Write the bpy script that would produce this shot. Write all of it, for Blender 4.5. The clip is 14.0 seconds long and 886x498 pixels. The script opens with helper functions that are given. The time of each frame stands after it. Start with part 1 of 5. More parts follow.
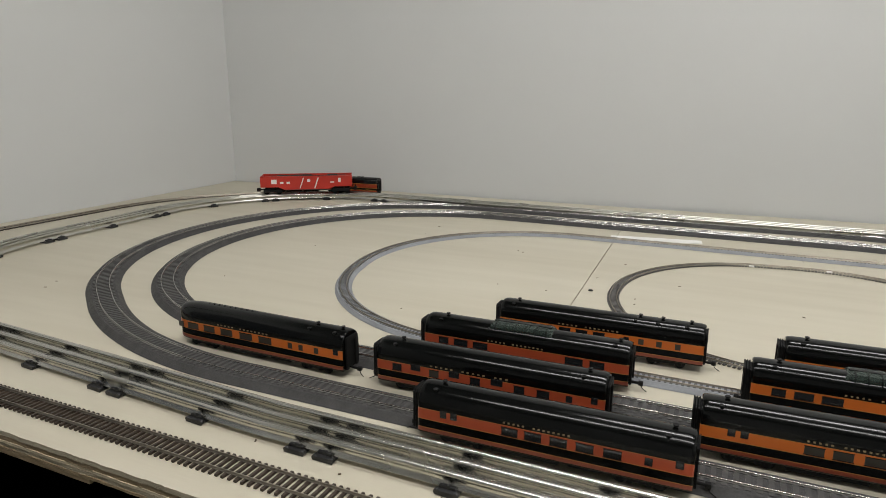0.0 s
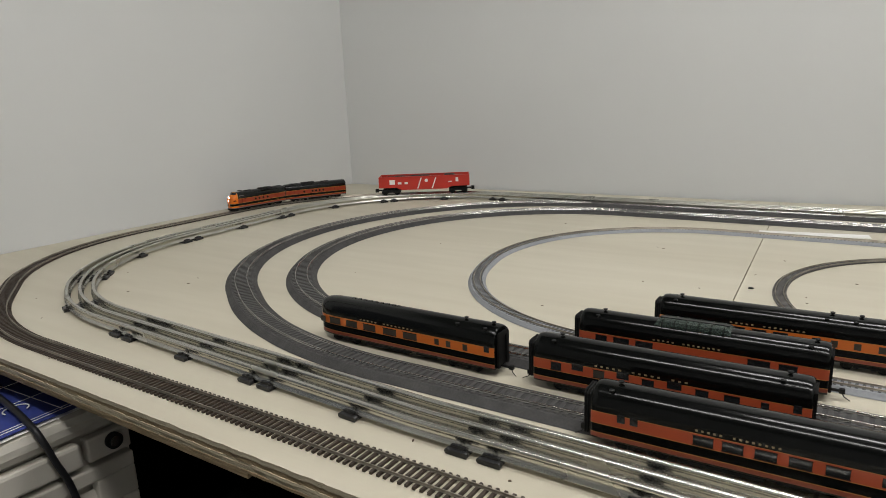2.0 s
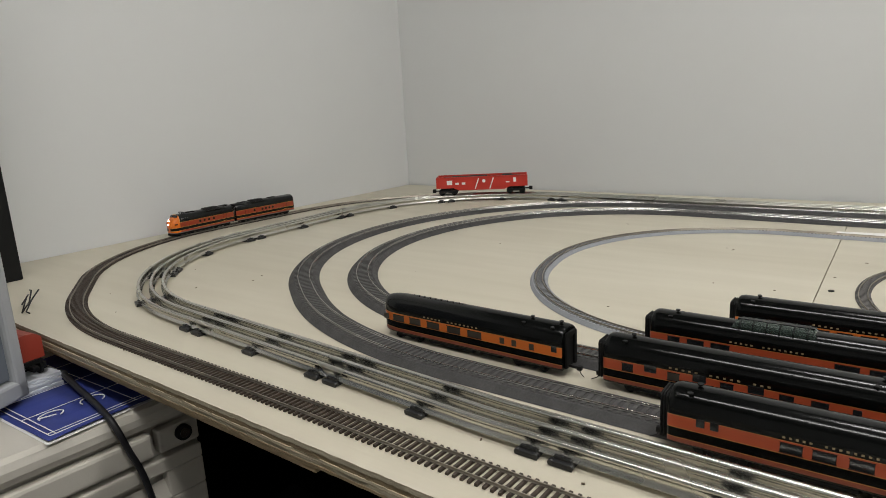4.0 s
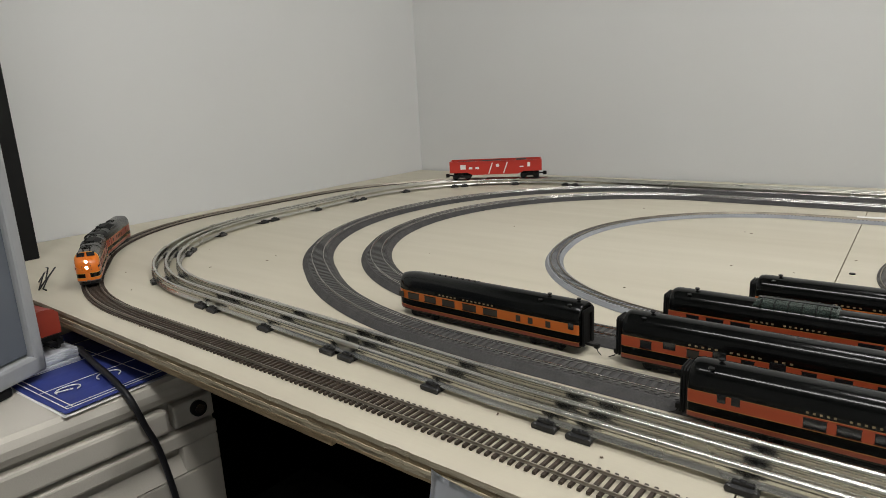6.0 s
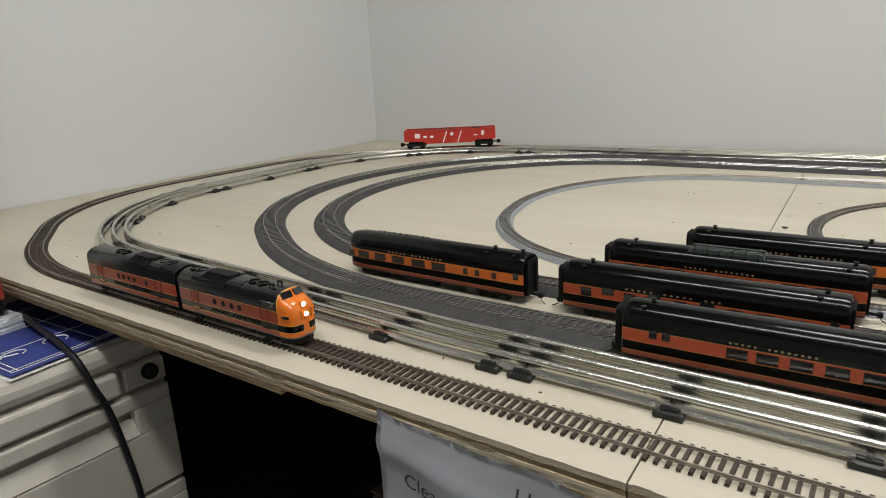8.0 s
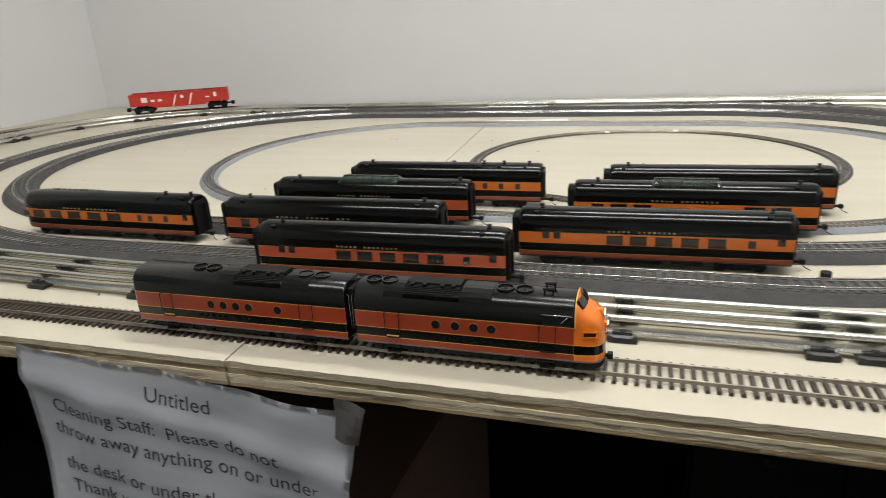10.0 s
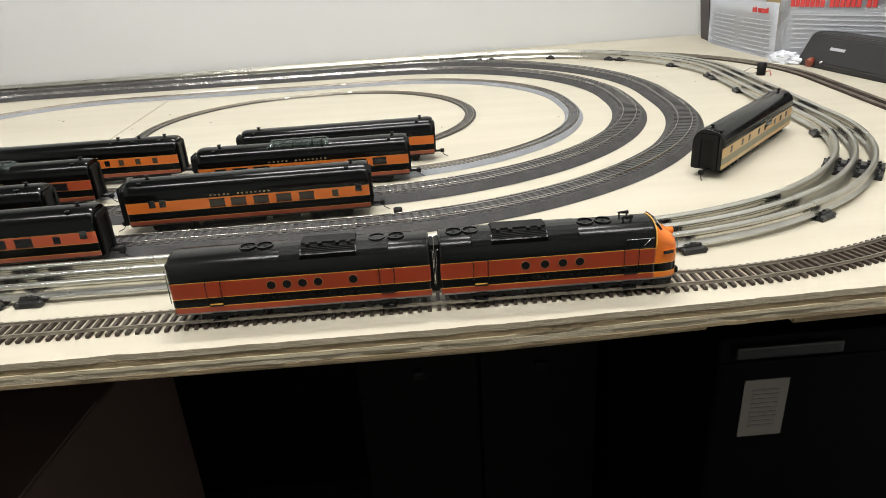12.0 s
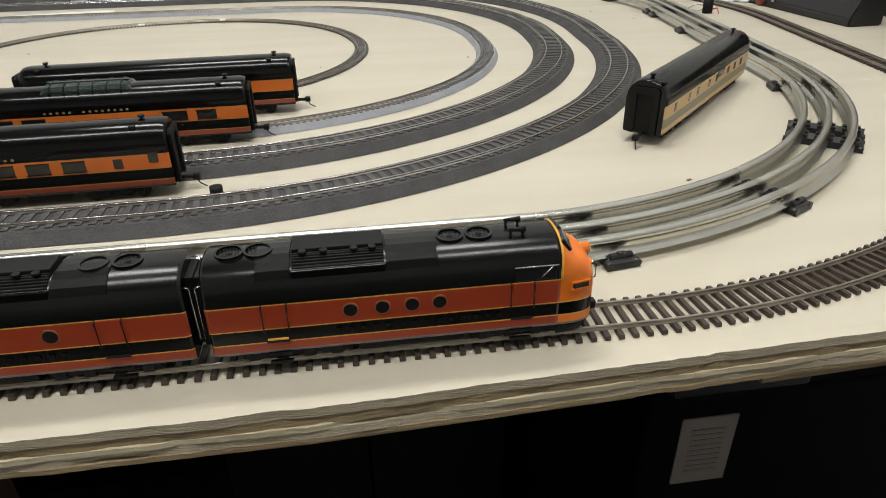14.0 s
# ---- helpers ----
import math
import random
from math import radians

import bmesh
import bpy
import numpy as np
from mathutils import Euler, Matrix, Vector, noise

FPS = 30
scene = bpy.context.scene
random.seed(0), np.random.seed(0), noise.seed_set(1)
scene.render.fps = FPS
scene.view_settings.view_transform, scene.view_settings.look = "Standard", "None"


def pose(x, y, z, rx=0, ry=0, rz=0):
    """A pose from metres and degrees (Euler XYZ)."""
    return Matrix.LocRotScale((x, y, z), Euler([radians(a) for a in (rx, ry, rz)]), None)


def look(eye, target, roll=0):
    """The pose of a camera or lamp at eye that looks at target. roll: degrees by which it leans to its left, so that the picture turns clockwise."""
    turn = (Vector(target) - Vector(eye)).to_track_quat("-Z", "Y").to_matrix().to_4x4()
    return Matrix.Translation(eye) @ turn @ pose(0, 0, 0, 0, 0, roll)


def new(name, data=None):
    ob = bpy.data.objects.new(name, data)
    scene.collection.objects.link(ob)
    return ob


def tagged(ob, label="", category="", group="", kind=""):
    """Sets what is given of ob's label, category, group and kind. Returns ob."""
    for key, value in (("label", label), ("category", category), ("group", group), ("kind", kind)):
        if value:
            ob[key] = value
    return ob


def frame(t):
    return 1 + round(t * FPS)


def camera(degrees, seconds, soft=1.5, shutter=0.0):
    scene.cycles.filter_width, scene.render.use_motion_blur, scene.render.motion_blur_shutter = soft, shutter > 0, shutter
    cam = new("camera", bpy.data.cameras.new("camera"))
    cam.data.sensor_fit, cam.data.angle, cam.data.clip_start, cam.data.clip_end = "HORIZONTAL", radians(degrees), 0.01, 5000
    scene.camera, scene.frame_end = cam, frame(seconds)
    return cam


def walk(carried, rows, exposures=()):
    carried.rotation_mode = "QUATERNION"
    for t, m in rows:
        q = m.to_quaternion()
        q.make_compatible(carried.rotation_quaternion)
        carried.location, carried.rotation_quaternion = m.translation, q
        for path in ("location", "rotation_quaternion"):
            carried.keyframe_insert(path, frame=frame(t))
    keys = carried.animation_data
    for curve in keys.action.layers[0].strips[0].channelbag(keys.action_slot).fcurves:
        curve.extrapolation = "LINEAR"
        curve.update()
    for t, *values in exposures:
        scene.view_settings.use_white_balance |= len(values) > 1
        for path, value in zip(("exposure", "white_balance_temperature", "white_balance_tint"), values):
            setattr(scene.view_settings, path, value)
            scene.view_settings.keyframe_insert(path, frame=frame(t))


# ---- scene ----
cam = camera(68.6, 14.0, soft=0.8, shutter=0.2)
PATH = [
    (0, (0.305, -0.384, 1.05), (-0.507, 1.378, 0.566), 0.0),
    (0.5, (0.297, -0.385, 1.047), (-0.565, 1.355, 0.569), -0.3),
    (1, (0.28, -0.381, 1.043), (-0.631, 1.334, 0.561), -0.7),
    (1.5, (0.256, -0.376, 1.031), (-0.749, 1.288, 0.558), -1.9),
    (2, (0.238, -0.374, 1.025), (-0.84, 1.247, 0.565), -2.4),
    (2.5, (0.233, -0.375, 1.024), (-0.887, 1.22, 0.574), -2.6),
    (3, (0.226, -0.375, 1.02), (-0.934, 1.195, 0.583), -3.0),
    (3.5, (0.224, -0.376, 1.02), (-0.969, 1.169, 0.585), -3.2),
    (6, (0.217, -0.379, 1.005), (-1.014, 1.124, 0.532), -2.9),
    (6.5, (0.218, -0.381, 1.005), (-1.015, 1.119, 0.524), -2.9),
    (7, (0.221, -0.382, 1.0), (-0.988, 1.131, 0.5), -2.9),
    (9.5, (0.332, -0.396, 0.971), (-0.46, 1.327, 0.335), -3.1),
    (10, (0.393, -0.404, 0.969), (-0.177, 1.391, 0.295), -3.1),
    (10.5, (0.451, -0.415, 0.967), (0.111, 1.422, 0.253), -3.4),
    (11, (0.492, -0.421, 0.964), (0.323, 1.425, 0.214), -3.9),
    (11.5, (0.539, -0.439, 0.971), (0.523, 1.402, 0.19), -4.0),
    (12, (0.555, -0.437, 0.971), (0.621, 1.393, 0.166), -3.6),
    (12.5, (0.566, -0.421, 0.969), (0.701, 1.395, 0.143), -3.9),
    (13, (0.596, -0.367, 0.961), (0.769, 1.439, 0.119), -4.6),
    (13.5, (0.627, -0.291, 0.941), (0.838, 1.478, 0.03), -1.9),
    (13.8, (0.629, -0.279, 0.94), (0.872, 1.459, -0.018), -0.3),
    (14, (0.629, -0.275, 0.934), (0.865, 1.455, -0.042), -1.0),
]
EXPOSURES = [(0.0, -0.33), (3.5, -0.28), (7.0, -0.22), (9.5, 0.02), (10.0, 0.12), (11.0, 0.34), (12.5, 0.37), (13.2, 0.25), (14.0, -0.02)]
walk(cam, [(t, look(eye, target, roll)) for t, eye, target, roll in PATH], EXPOSURES)

T = 0.76          # top of the layout board

# ---- world and lights ----
world = bpy.data.worlds.new("world")
scene.world = world
world.use_nodes = True
world.node_tree.nodes["Background"].inputs[0].default_value = (0.8, 0.85, 0.9, 1)
world.node_tree.nodes["Background"].inputs[1].default_value = 0.05
CEIL = 2.55
LAMPS = [(-0.13, -0.60), (0.87, -0.60), (0.52, 0.50)]
for lx, ly in LAMPS:
    light = bpy.data.lights.new("ceiling_strip_light", "AREA")
    light.shape, light.size, light.size_y = "RECTANGLE", 0.92, 0.16
    light.energy, light.color = 14.5 if ly > 0 else 10.0, (1.0, 0.985, 0.96)
    lamp = new("ceiling_strip_light", light)
    lamp.matrix_basis = pose(lx, ly, CEIL - 0.075)


# ---- materials ----
def mat(name, color, rough=0.5, metal=0.0, vary=0.15, scale=40.0, bump=0.0, bump_scale=200.0, second=None, coat=0.0, emit=0.0, stretch=None, island=0.0, spec=0.5):
    m = bpy.data.materials.new(name)
    m.use_nodes = True
    nt = m.node_tree
    n, l = nt.nodes, nt.links
    b = n["Principled BSDF"]
    b.inputs["Roughness"].default_value = rough
    b.inputs["Metallic"].default_value = metal
    b.inputs["Specular IOR Level"].default_value = spec
    b.inputs["Coat Weight"].default_value = coat
    b.inputs["Coat Roughness"].default_value = 0.12
    tc = n.new("ShaderNodeTexCoord")
    mp = n.new("ShaderNodeMapping")
    l.new(tc.outputs["Object"], mp.inputs[0])
    if stretch:
        mp.inputs["Scale"].default_value = stretch
    no = n.new("ShaderNodeTexNoise")
    no.inputs["Scale"].default_value = scale
    no.inputs["Detail"].default_value = 6
    l.new(mp.outputs[0], no.inputs["Vector"])
    no2 = n.new("ShaderNodeTexNoise")
    no2.inputs["Scale"].default_value = scale * 0.13
    no2.inputs["Detail"].default_value = 3
    l.new(mp.outputs[0], no2.inputs["Vector"])
    add = n.new("ShaderNodeMath")
    add.operation = "ADD"
    l.new(no.outputs["Fac"], add.inputs[0])
    l.new(no2.outputs["Fac"], add.inputs[1])
    ramp = n.new("ShaderNodeMapRange")
    ramp.inputs["From Min"].default_value, ramp.inputs["From Max"].default_value = 0.65, 1.35
    l.new(add.outputs[0], ramp.inputs["Value"])
    mix = n.new("ShaderNodeMix")
    mix.data_type = "RGBA"
    c2 = second or tuple(c * (1 - vary) for c in color)
    c1 = color if second else tuple(min(1, c * (1 + vary * 0.6)) for c in color)
    mix.inputs["A"].default_value = (*c1, 1)
    mix.inputs["B"].default_value = (*c2, 1)
    l.new(ramp.outputs[0], mix.inputs["Factor"])
    out = mix.outputs["Result"]
    if island:
        info = n.new("ShaderNodeObjectInfo")
        geo = n.new("ShaderNodeNewGeometry")
        a2 = n.new("ShaderNodeMath")
        a2.operation = "ADD"
        l.new(info.outputs["Random"], a2.inputs[0])
        l.new(geo.outputs["Random Per Island"], a2.inputs[1])
        r2 = n.new("ShaderNodeMapRange")
        r2.inputs["From Max"].default_value = 2.0
        r2.inputs["To Min"].default_value, r2.inputs["To Max"].default_value = 1 - island, 1 + island
        l.new(a2.outputs[0], r2.inputs["Value"])
        hs = n.new("ShaderNodeHueSaturation")
        l.new(r2.outputs[0], hs.inputs["Value"])
        l.new(out, hs.inputs["Color"])
        out = hs.outputs["Color"]
    l.new(out, b.inputs["Base Color"])
    rr = n.new("ShaderNodeMapRange")
    rr.inputs["To Min"].default_value, rr.inputs["To Max"].default_value = max(0.03, rough - 0.08), min(1, rough + 0.08)
    l.new(no2.outputs["Fac"], rr.inputs["Value"])
    l.new(rr.outputs[0], b.inputs["Roughness"])
    if bump:
        nb = n.new("ShaderNodeTexNoise")
        nb.inputs["Scale"].default_value = bump_scale
        nb.inputs["Detail"].default_value = 5
        l.new(mp.outputs[0], nb.inputs["Vector"])
        bp = n.new("ShaderNodeBump")
        bp.inputs["Strength"].default_value = bump
        bp.inputs["Distance"].default_value = 0.001
        l.new(nb.outputs["Fac"], bp.inputs["Height"])
        l.new(bp.outputs[0], b.inputs["Normal"])
    if emit:
        b.inputs["Emission Color"].default_value = (*color, 1)
        b.inputs["Emission Strength"].default_value = emit
    return m


WALL = mat("wall_paint", (0.66, 0.665, 0.655), 0.75, vary=0.03, scale=3, bump=0.15, bump_scale=160)
PLY = mat("birch_plywood", (0.548, 0.510, 0.410), 0.55, second=(0.480, 0.440, 0.343), scale=9, stretch=(0.5, 4, 4), bump=0.12, bump_scale=60)
PLY_EDGE = mat("plywood_edge", (0.50, 0.38, 0.23), 0.8, second=(0.28, 0.20, 0.11), scale=60, stretch=(0.6, 2, 6), bump=0.6, bump_scale=250)
PLY_DARK = mat("plywood_core", (0.24, 0.175, 0.10), 0.85, second=(0.30, 0.23, 0.13), scale=70, stretch=(0.6, 2, 6), bump=0.7, bump_scale=250)
PLY_GREY = mat("weathered_ply_edge", (0.50, 0.44, 0.32), 0.85, second=(0.32, 0.27, 0.185), scale=90, stretch=(0.5, 2, 6), bump=0.8, bump_scale=300)
PLY_PALE = mat("pale_ply_edge", (0.60, 0.53, 0.38), 0.75, second=(0.45, 0.38, 0.25), scale=40, stretch=(0.5, 2, 6), bump=0.4, bump_scale=250)
TIE_BROWN = mat("brown_plastic", (0.042, 0.029, 0.021), 0.5, vary=0.3, scale=90, island=0.25)
RAIL = mat("nickel_rail", (0.58, 0.56, 0.53), 0.25, metal=1.0, vary=0.25, scale=60)
RAIL_OLD = mat("weathered_rail", (0.40, 0.36, 0.30), 0.38, metal=0.9, vary=0.35, scale=50)
TUBE = mat("tinplate_rail", (0.64, 0.63, 0.59), 0.27, metal=1.0, second=(0.50, 0.49, 0.43), scale=30)
TIE_BLACK = mat("black_enamel_steel", (0.012, 0.012, 0.013), 0.32, vary=0.3, scale=80)
BED = mat("grey_roadbed", (0.062, 0.060, 0.059), 0.72, second=(0.034, 0.033, 0.033), scale=500, bump=0.9, bump_scale=900)
BED_LIGHT = mat("light_grey_roadbed", (0.30, 0.31, 0.33), 0.7, second=(0.24, 0.25, 0.27), scale=400, bump=0.6, bump_scale=900)
TIE_GREY = mat("dark_tie_plastic", (0.064, 0.062, 0.060), 0.5, vary=0.2, scale=100)
TIE_LOOP = mat("grey_tie_plastic", (0.10, 0.095, 0.09), 0.6, vary=0.2, scale=100)
BLACK = mat("black_gloss_paint", (0.0026, 0.0030, 0.0028), 0.18, vary=0.3, scale=60, spec=0.27, bump=0.04, bump_scale=120)
SATIN = mat("black_satin_paint", (0.0035, 0.0038, 0.0036), 0.25, vary=0.3, scale=60, spec=0.36, bump=0.05, bump_scale=150)
HOLE = mat("dark_opening", (0.004, 0.004, 0.004), 0.5, vary=0.2, spec=0.2)
LOWRED = mat("dull_red_stripe", (0.25, 0.050, 0.024), 0.42, vary=0.15, scale=60)
THINGOLD = mat("thin_gold_line", (0.42, 0.19, 0.045), 0.45, vary=0.1)
UNDER = mat("underbody_black", (0.005, 0.005, 0.005), 0.6, vary=0.3, scale=90, spec=0.25)
ORANGE = mat("orange_paint", (0.56, 0.135, 0.018), 0.32, vary=0.08, scale=40)
REDOR = mat("red_orange_paint", (0.38, 0.064, 0.022), 0.32, vary=0.08, scale=40)
YELLOW = mat("yellow_line_paint", (0.66, 0.36, 0.06), 0.4, vary=0.05)
GLASS = mat("dark_window_glazing", (0.012, 0.013, 0.014), 0.12, vary=0.2, coat=0.2)
STEEL = mat("bright_steel", (0.6, 0.6, 0.6), 0.25, metal=1.0)
RED = mat("red_paint", (0.50, 0.035, 0.022), 0.38, vary=0.06, scale=40)
WHITE = mat("white_paint", (0.80, 0.79, 0.76), 0.5, vary=0.03)
HEADLAMP = mat("headlamp_glow", (1.0, 0.93, 0.80), 0.3, vary=0.0, emit=22.0)
BEIGE = mat("beige_enamel_steel", (0.52, 0.49, 0.43), 0.42, vary=0.05, scale=20, bump=0.15, bump_scale=500)
# Brown taken nearly to black: the shade under the table is in this colour.
SHADE_BROWN = mat("shade_darkened_brown", (0.0065, 0.0052, 0.0047), 0.6, vary=0.2, scale=8, spec=0.1)
FLOORM = mat("dark_carpet", (0.03, 0.028, 0.027), 0.95, vary=0.3, scale=200, bump=0.6, bump_scale=400)
# Ceiling out of view, toned dark so glossy roofs reflect less of it.
CEILM = mat("ceiling_tile", (0.16, 0.16, 0.155), 0.9, vary=0.05, scale=30, bump=0.3, bump_scale=200)
PAPER = mat("white_paper", (0.68, 0.70, 0.745), 0.7, vary=0.03, scale=10)
INK = mat("printing_ink", (0.05, 0.05, 0.055), 0.7, vary=0.05)
BLUE = mat("blueprint_paper", (0.028, 0.045, 0.22), 0.55, vary=0.15, scale=25)
CABLE = mat("black_rubber", (0.010, 0.010, 0.012), 0.45, vary=0.2)
GREYPL = mat("grey_plastic", (0.125, 0.14, 0.165), 0.45, vary=0.05)
SILVERPL = mat("silver_plastic", (0.34, 0.35, 0.36), 0.4, vary=0.04)
REDINK = mat("red_ink", (0.62, 0.05, 0.045), 0.6, vary=0.05)
# Dark green pushed close to black to hold the shade under the board.
SHADED_GREEN = mat("shaded_green_box", (0.0012, 0.0021, 0.0017), 0.6, vary=0.2, scale=10, spec=0.06)
DIFFUSER = mat("lit_diffuser", (1.0, 0.985, 0.955), 0.5, vary=0.0, emit=9.0)
DULLPAPER = mat("dull_label_paper", (0.21, 0.185, 0.16), 0.7, vary=0.08, scale=30)


# ---- mesh helpers ----
def link_mesh(name, bm, materials, parent=None, label=""):
    me = bpy.data.meshes.new(name)
    bm.to_mesh(me)
    bm.free()
    for m in materials if isinstance(materials, (list, tuple)) else [materials]:
        me.materials.append(m)
    ob = new(name, me)
    ob.parent = parent
    if label:
        tagged(ob, label)
    return ob


def part(name, bm, material, parent, label=""):
    return link_mesh(name, bm, material, parent, label)


def thing(name, label, category, m=None, group="", kind=""):
    ob = new(name)
    ob.empty_display_size = 0.05
    if m is not None:
        ob.matrix_basis = m
    return tagged(ob, label, category, group, kind)


def box(bm, x0, x1, y0, y1, z0, z1, bevel=0.0, mi=0, m=None):
    r = bmesh.ops.create_cube(bm, size=1.0)
    vs = r["verts"]
    for v in vs:
        v.co = Vector(((x0 + x1) / 2 + v.co.x * (x1 - x0), (y0 + y1) / 2 + v.co.y * (y1 - y0), (z0 + z1) / 2 + v.co.z * (z1 - z0)))
    faces = {f for v in vs for f in v.link_faces}
    for f in faces:
        f.material_index = mi
    if bevel:
        edges = list({e for v in vs for e in v.link_edges})
        rr = bmesh.ops.bevel(bm, geom=edges, offset=bevel, segments=2, affect="EDGES", profile=0.5)
        vs = list({v for f in rr["faces"] for v in f.verts} | {v for v in vs if v.is_valid})
        for f in rr["faces"]:
            f.material_index = mi
    if m is not None:
        for v in vs:
            v.co = m @ v.co
    return vs


def boxed(x0, x1, y0, y1, z0, z1, bevel=0.0):
    bm = bmesh.new()
    box(bm, x0, x1, y0, y1, z0, z1, bevel)
    return bm


def cyl(bm, p, q, r, seg=12, mi=0, r2=None):
    p, q = Vector(p), Vector(q)
    d = q - p
    res = bmesh.ops.create_cone(bm, cap_ends=True, segments=seg, radius1=r, radius2=r if r2 is None else r2, depth=d.length)
    m = Matrix.Translation((p + q) / 2) @ d.to_track_quat("Z", "Y").to_matrix().to_4x4()
    fs = set()
    for v in res["verts"]:
        v.co = m @ v.co
        fs.update(v.link_faces)
    for f in fs:
        f.material_index = mi
        f.smooth = len(f.verts) == 4
    return res["verts"]


def tube(bm, pts, r, seg=8, mi=0):
    """A round bar along a line of points."""
    pts = [Vector(p) for p in pts]
    rings = []
    for i, p in enumerate(pts):
        d = (pts[min(i + 1, len(pts) - 1)] - pts[max(i - 1, 0)]).normalized()
        q = d.to_track_quat("Z", "Y")
        rings.append([bm.verts.new(p + q @ Vector((r * math.cos(a), r * math.sin(a), 0))) for a in (2 * math.pi * k / seg for k in range(seg))])
    for a, b in zip(rings, rings[1:]):
        for k in range(seg):
            f = bm.faces.new((a[k], a[(k + 1) % seg], b[(k + 1) % seg], b[k]))
            f.smooth, f.material_index = True, mi
    for ring, turn in ((rings[0], -1), (rings[-1], 1)):
        f = bm.faces.new(ring[::turn])
        f.material_index = mi


def loft(bm, rings, mis=None, smooth=True, caps=(True, True), cap_mi=0):
    """Joins equal rings of points (closed) into a skin; mis gives a material for each strip round the ring."""
    vv = [[bm.verts.new(p) for p in ring] for ring in rings]
    n = len(vv[0])
    for a, b in zip(vv, vv[1:]):
        for k in range(n):
            f = bm.faces.new((a[k], a[(k + 1) % n], b[(k + 1) % n], b[k]))
            f.smooth = smooth
            f.material_index = mis[k] if mis else 0
    if caps[0]:
        f = bm.faces.new(vv[0][::-1])
        f.material_index = cap_mi
    if caps[1]:
        f = bm.faces.new(vv[-1])
        f.material_index = cap_mi
    return vv


# ---- track paths ----
class Path:
    """A closed loop, counter-clockwise from its first straight: four corner arcs (x, y, radius) joined by tangents."""

    def __init__(self, corners, step=0.004):
        pts, arcs = [], []
        n = len(corners)
        ang = []
        for i in range(n):
            (x0, y0, r0), (x1, y1, r1) = corners[i], corners[(i + 1) % n]
            d = math.hypot(x1 - x0, y1 - y0)
            base = math.atan2(y1 - y0, x1 - x0)
            ang.append(base - math.pi / 2 + math.asin((r1 - r0) / d) * -1)
        for i in range(n):
            x, y, r = corners[i]
            a0, a1 = ang[i - 1], ang[i]
            while a1 < a0 - 0.2:
                a1 += 2 * math.pi
            while a1 > a0 + 1.9 * math.pi:
                a1 -= 2 * math.pi
            a1 = max(a0 + 0.001, a1)
            arcs.append((len(pts), a0, a1, r))
            k = max(3, int((a1 - a0) * r / step))
            for j in range(k + 1):
                a = a0 + (a1 - a0) * j / k
                pts.append((x + r * math.cos(a), y + r * math.sin(a)))
            a = ang[i]
            x2, y2, r2 = corners[(i + 1) % n]
            p, q = np.array(pts[-1]), np.array((x2 + r2 * math.cos(a), y2 + r2 * math.sin(a)))
            k = max(1, int(np.linalg.norm(q - p) / 0.02))
            for j in range(1, k):
                pts.append(tuple(p + (q - p) * j / k))
        pts.append(pts[0])
        p = np.array(pts)
        seg = np.linalg.norm(np.diff(p, axis=0), axis=1)
        keep = np.concatenate(([True], seg > 1e-6))
        self.p = p[keep]
        self.s = np.concatenate(([0], np.cumsum(np.linalg.norm(np.diff(self.p, axis=0), axis=1))))
        self.length = self.s[-1]
        self.arcs = []
        for k, a0, a1, r in arcs:
            q = self.near(*pts[k])
            self.arcs.append((q, q + (a1 - a0) * r))

    def at(self, s):
        s = s % self.length
        return float(np.interp(s, self.s, self.p[:, 0])), float(np.interp(s, self.s, self.p[:, 1]))

    def turn(self, s, d=0.006):
        a, b = self.at(s - d), self.at(s + d)
        return math.atan2(b[1] - a[1], b[0] - a[0])

    def near(self, x, y):
        k = int(np.argmin((self.p[:, 0] - x) ** 2 + (self.p[:, 1] - y) ** 2))
        return float(self.s[k])


def sweep(path, profile, step=0.012, s0=0.0, s1=None, smooth=True):
    """A bar of the given section (offset to the left, height) along a path."""
    bm = bmesh.new()
    closed = s1 is None
    length = path.length if closed else s1 - s0
    n = max(2, int(length / step))
    rings = []
    for i in range(n if closed else n + 1):
        s = s0 + length * i / n
        x, y = path.at(s)
        a = path.turn(s)
        nx, ny = -math.sin(a), math.cos(a)
        rings.append([bm.verts.new((x + nx * u, y + ny * u, z)) for u, z in profile])
    k = len(profile)
    pairs = list(zip(rings, rings[1:] + (rings[:1] if closed else [])))
    if not closed:
        pairs = list(zip(rings, rings[1:]))
    for a, b in pairs:
        for j in range(k):
            f = bm.faces.new((a[j], b[j], b[(j + 1) % k], a[(j + 1) % k]))
            f.smooth = smooth
    if not closed:
        bm.faces.new(rings[0])
        bm.faces.new(rings[-1][::-1])
    bmesh.ops.recalc_face_normals(bm, faces=bm.faces)
    return bm


def rail_section(u, z0, h, w):
    b = w * 0.9
    return [(u - b, z0), (u + b, z0), (u + b, z0 + h * 0.15), (u + w * 0.3, z0 + h * 0.3), (u + w * 0.3, z0 + h * 0.65), (u + w * 0.5, z0 + h * 0.75),
            (u + w * 0.5, z0 + h), (u - w * 0.5, z0 + h), (u - w * 0.5, z0 + h * 0.75), (u - w * 0.3, z0 + h * 0.65), (u - w * 0.3, z0 + h * 0.3), (u - b, z0 + h * 0.15)]


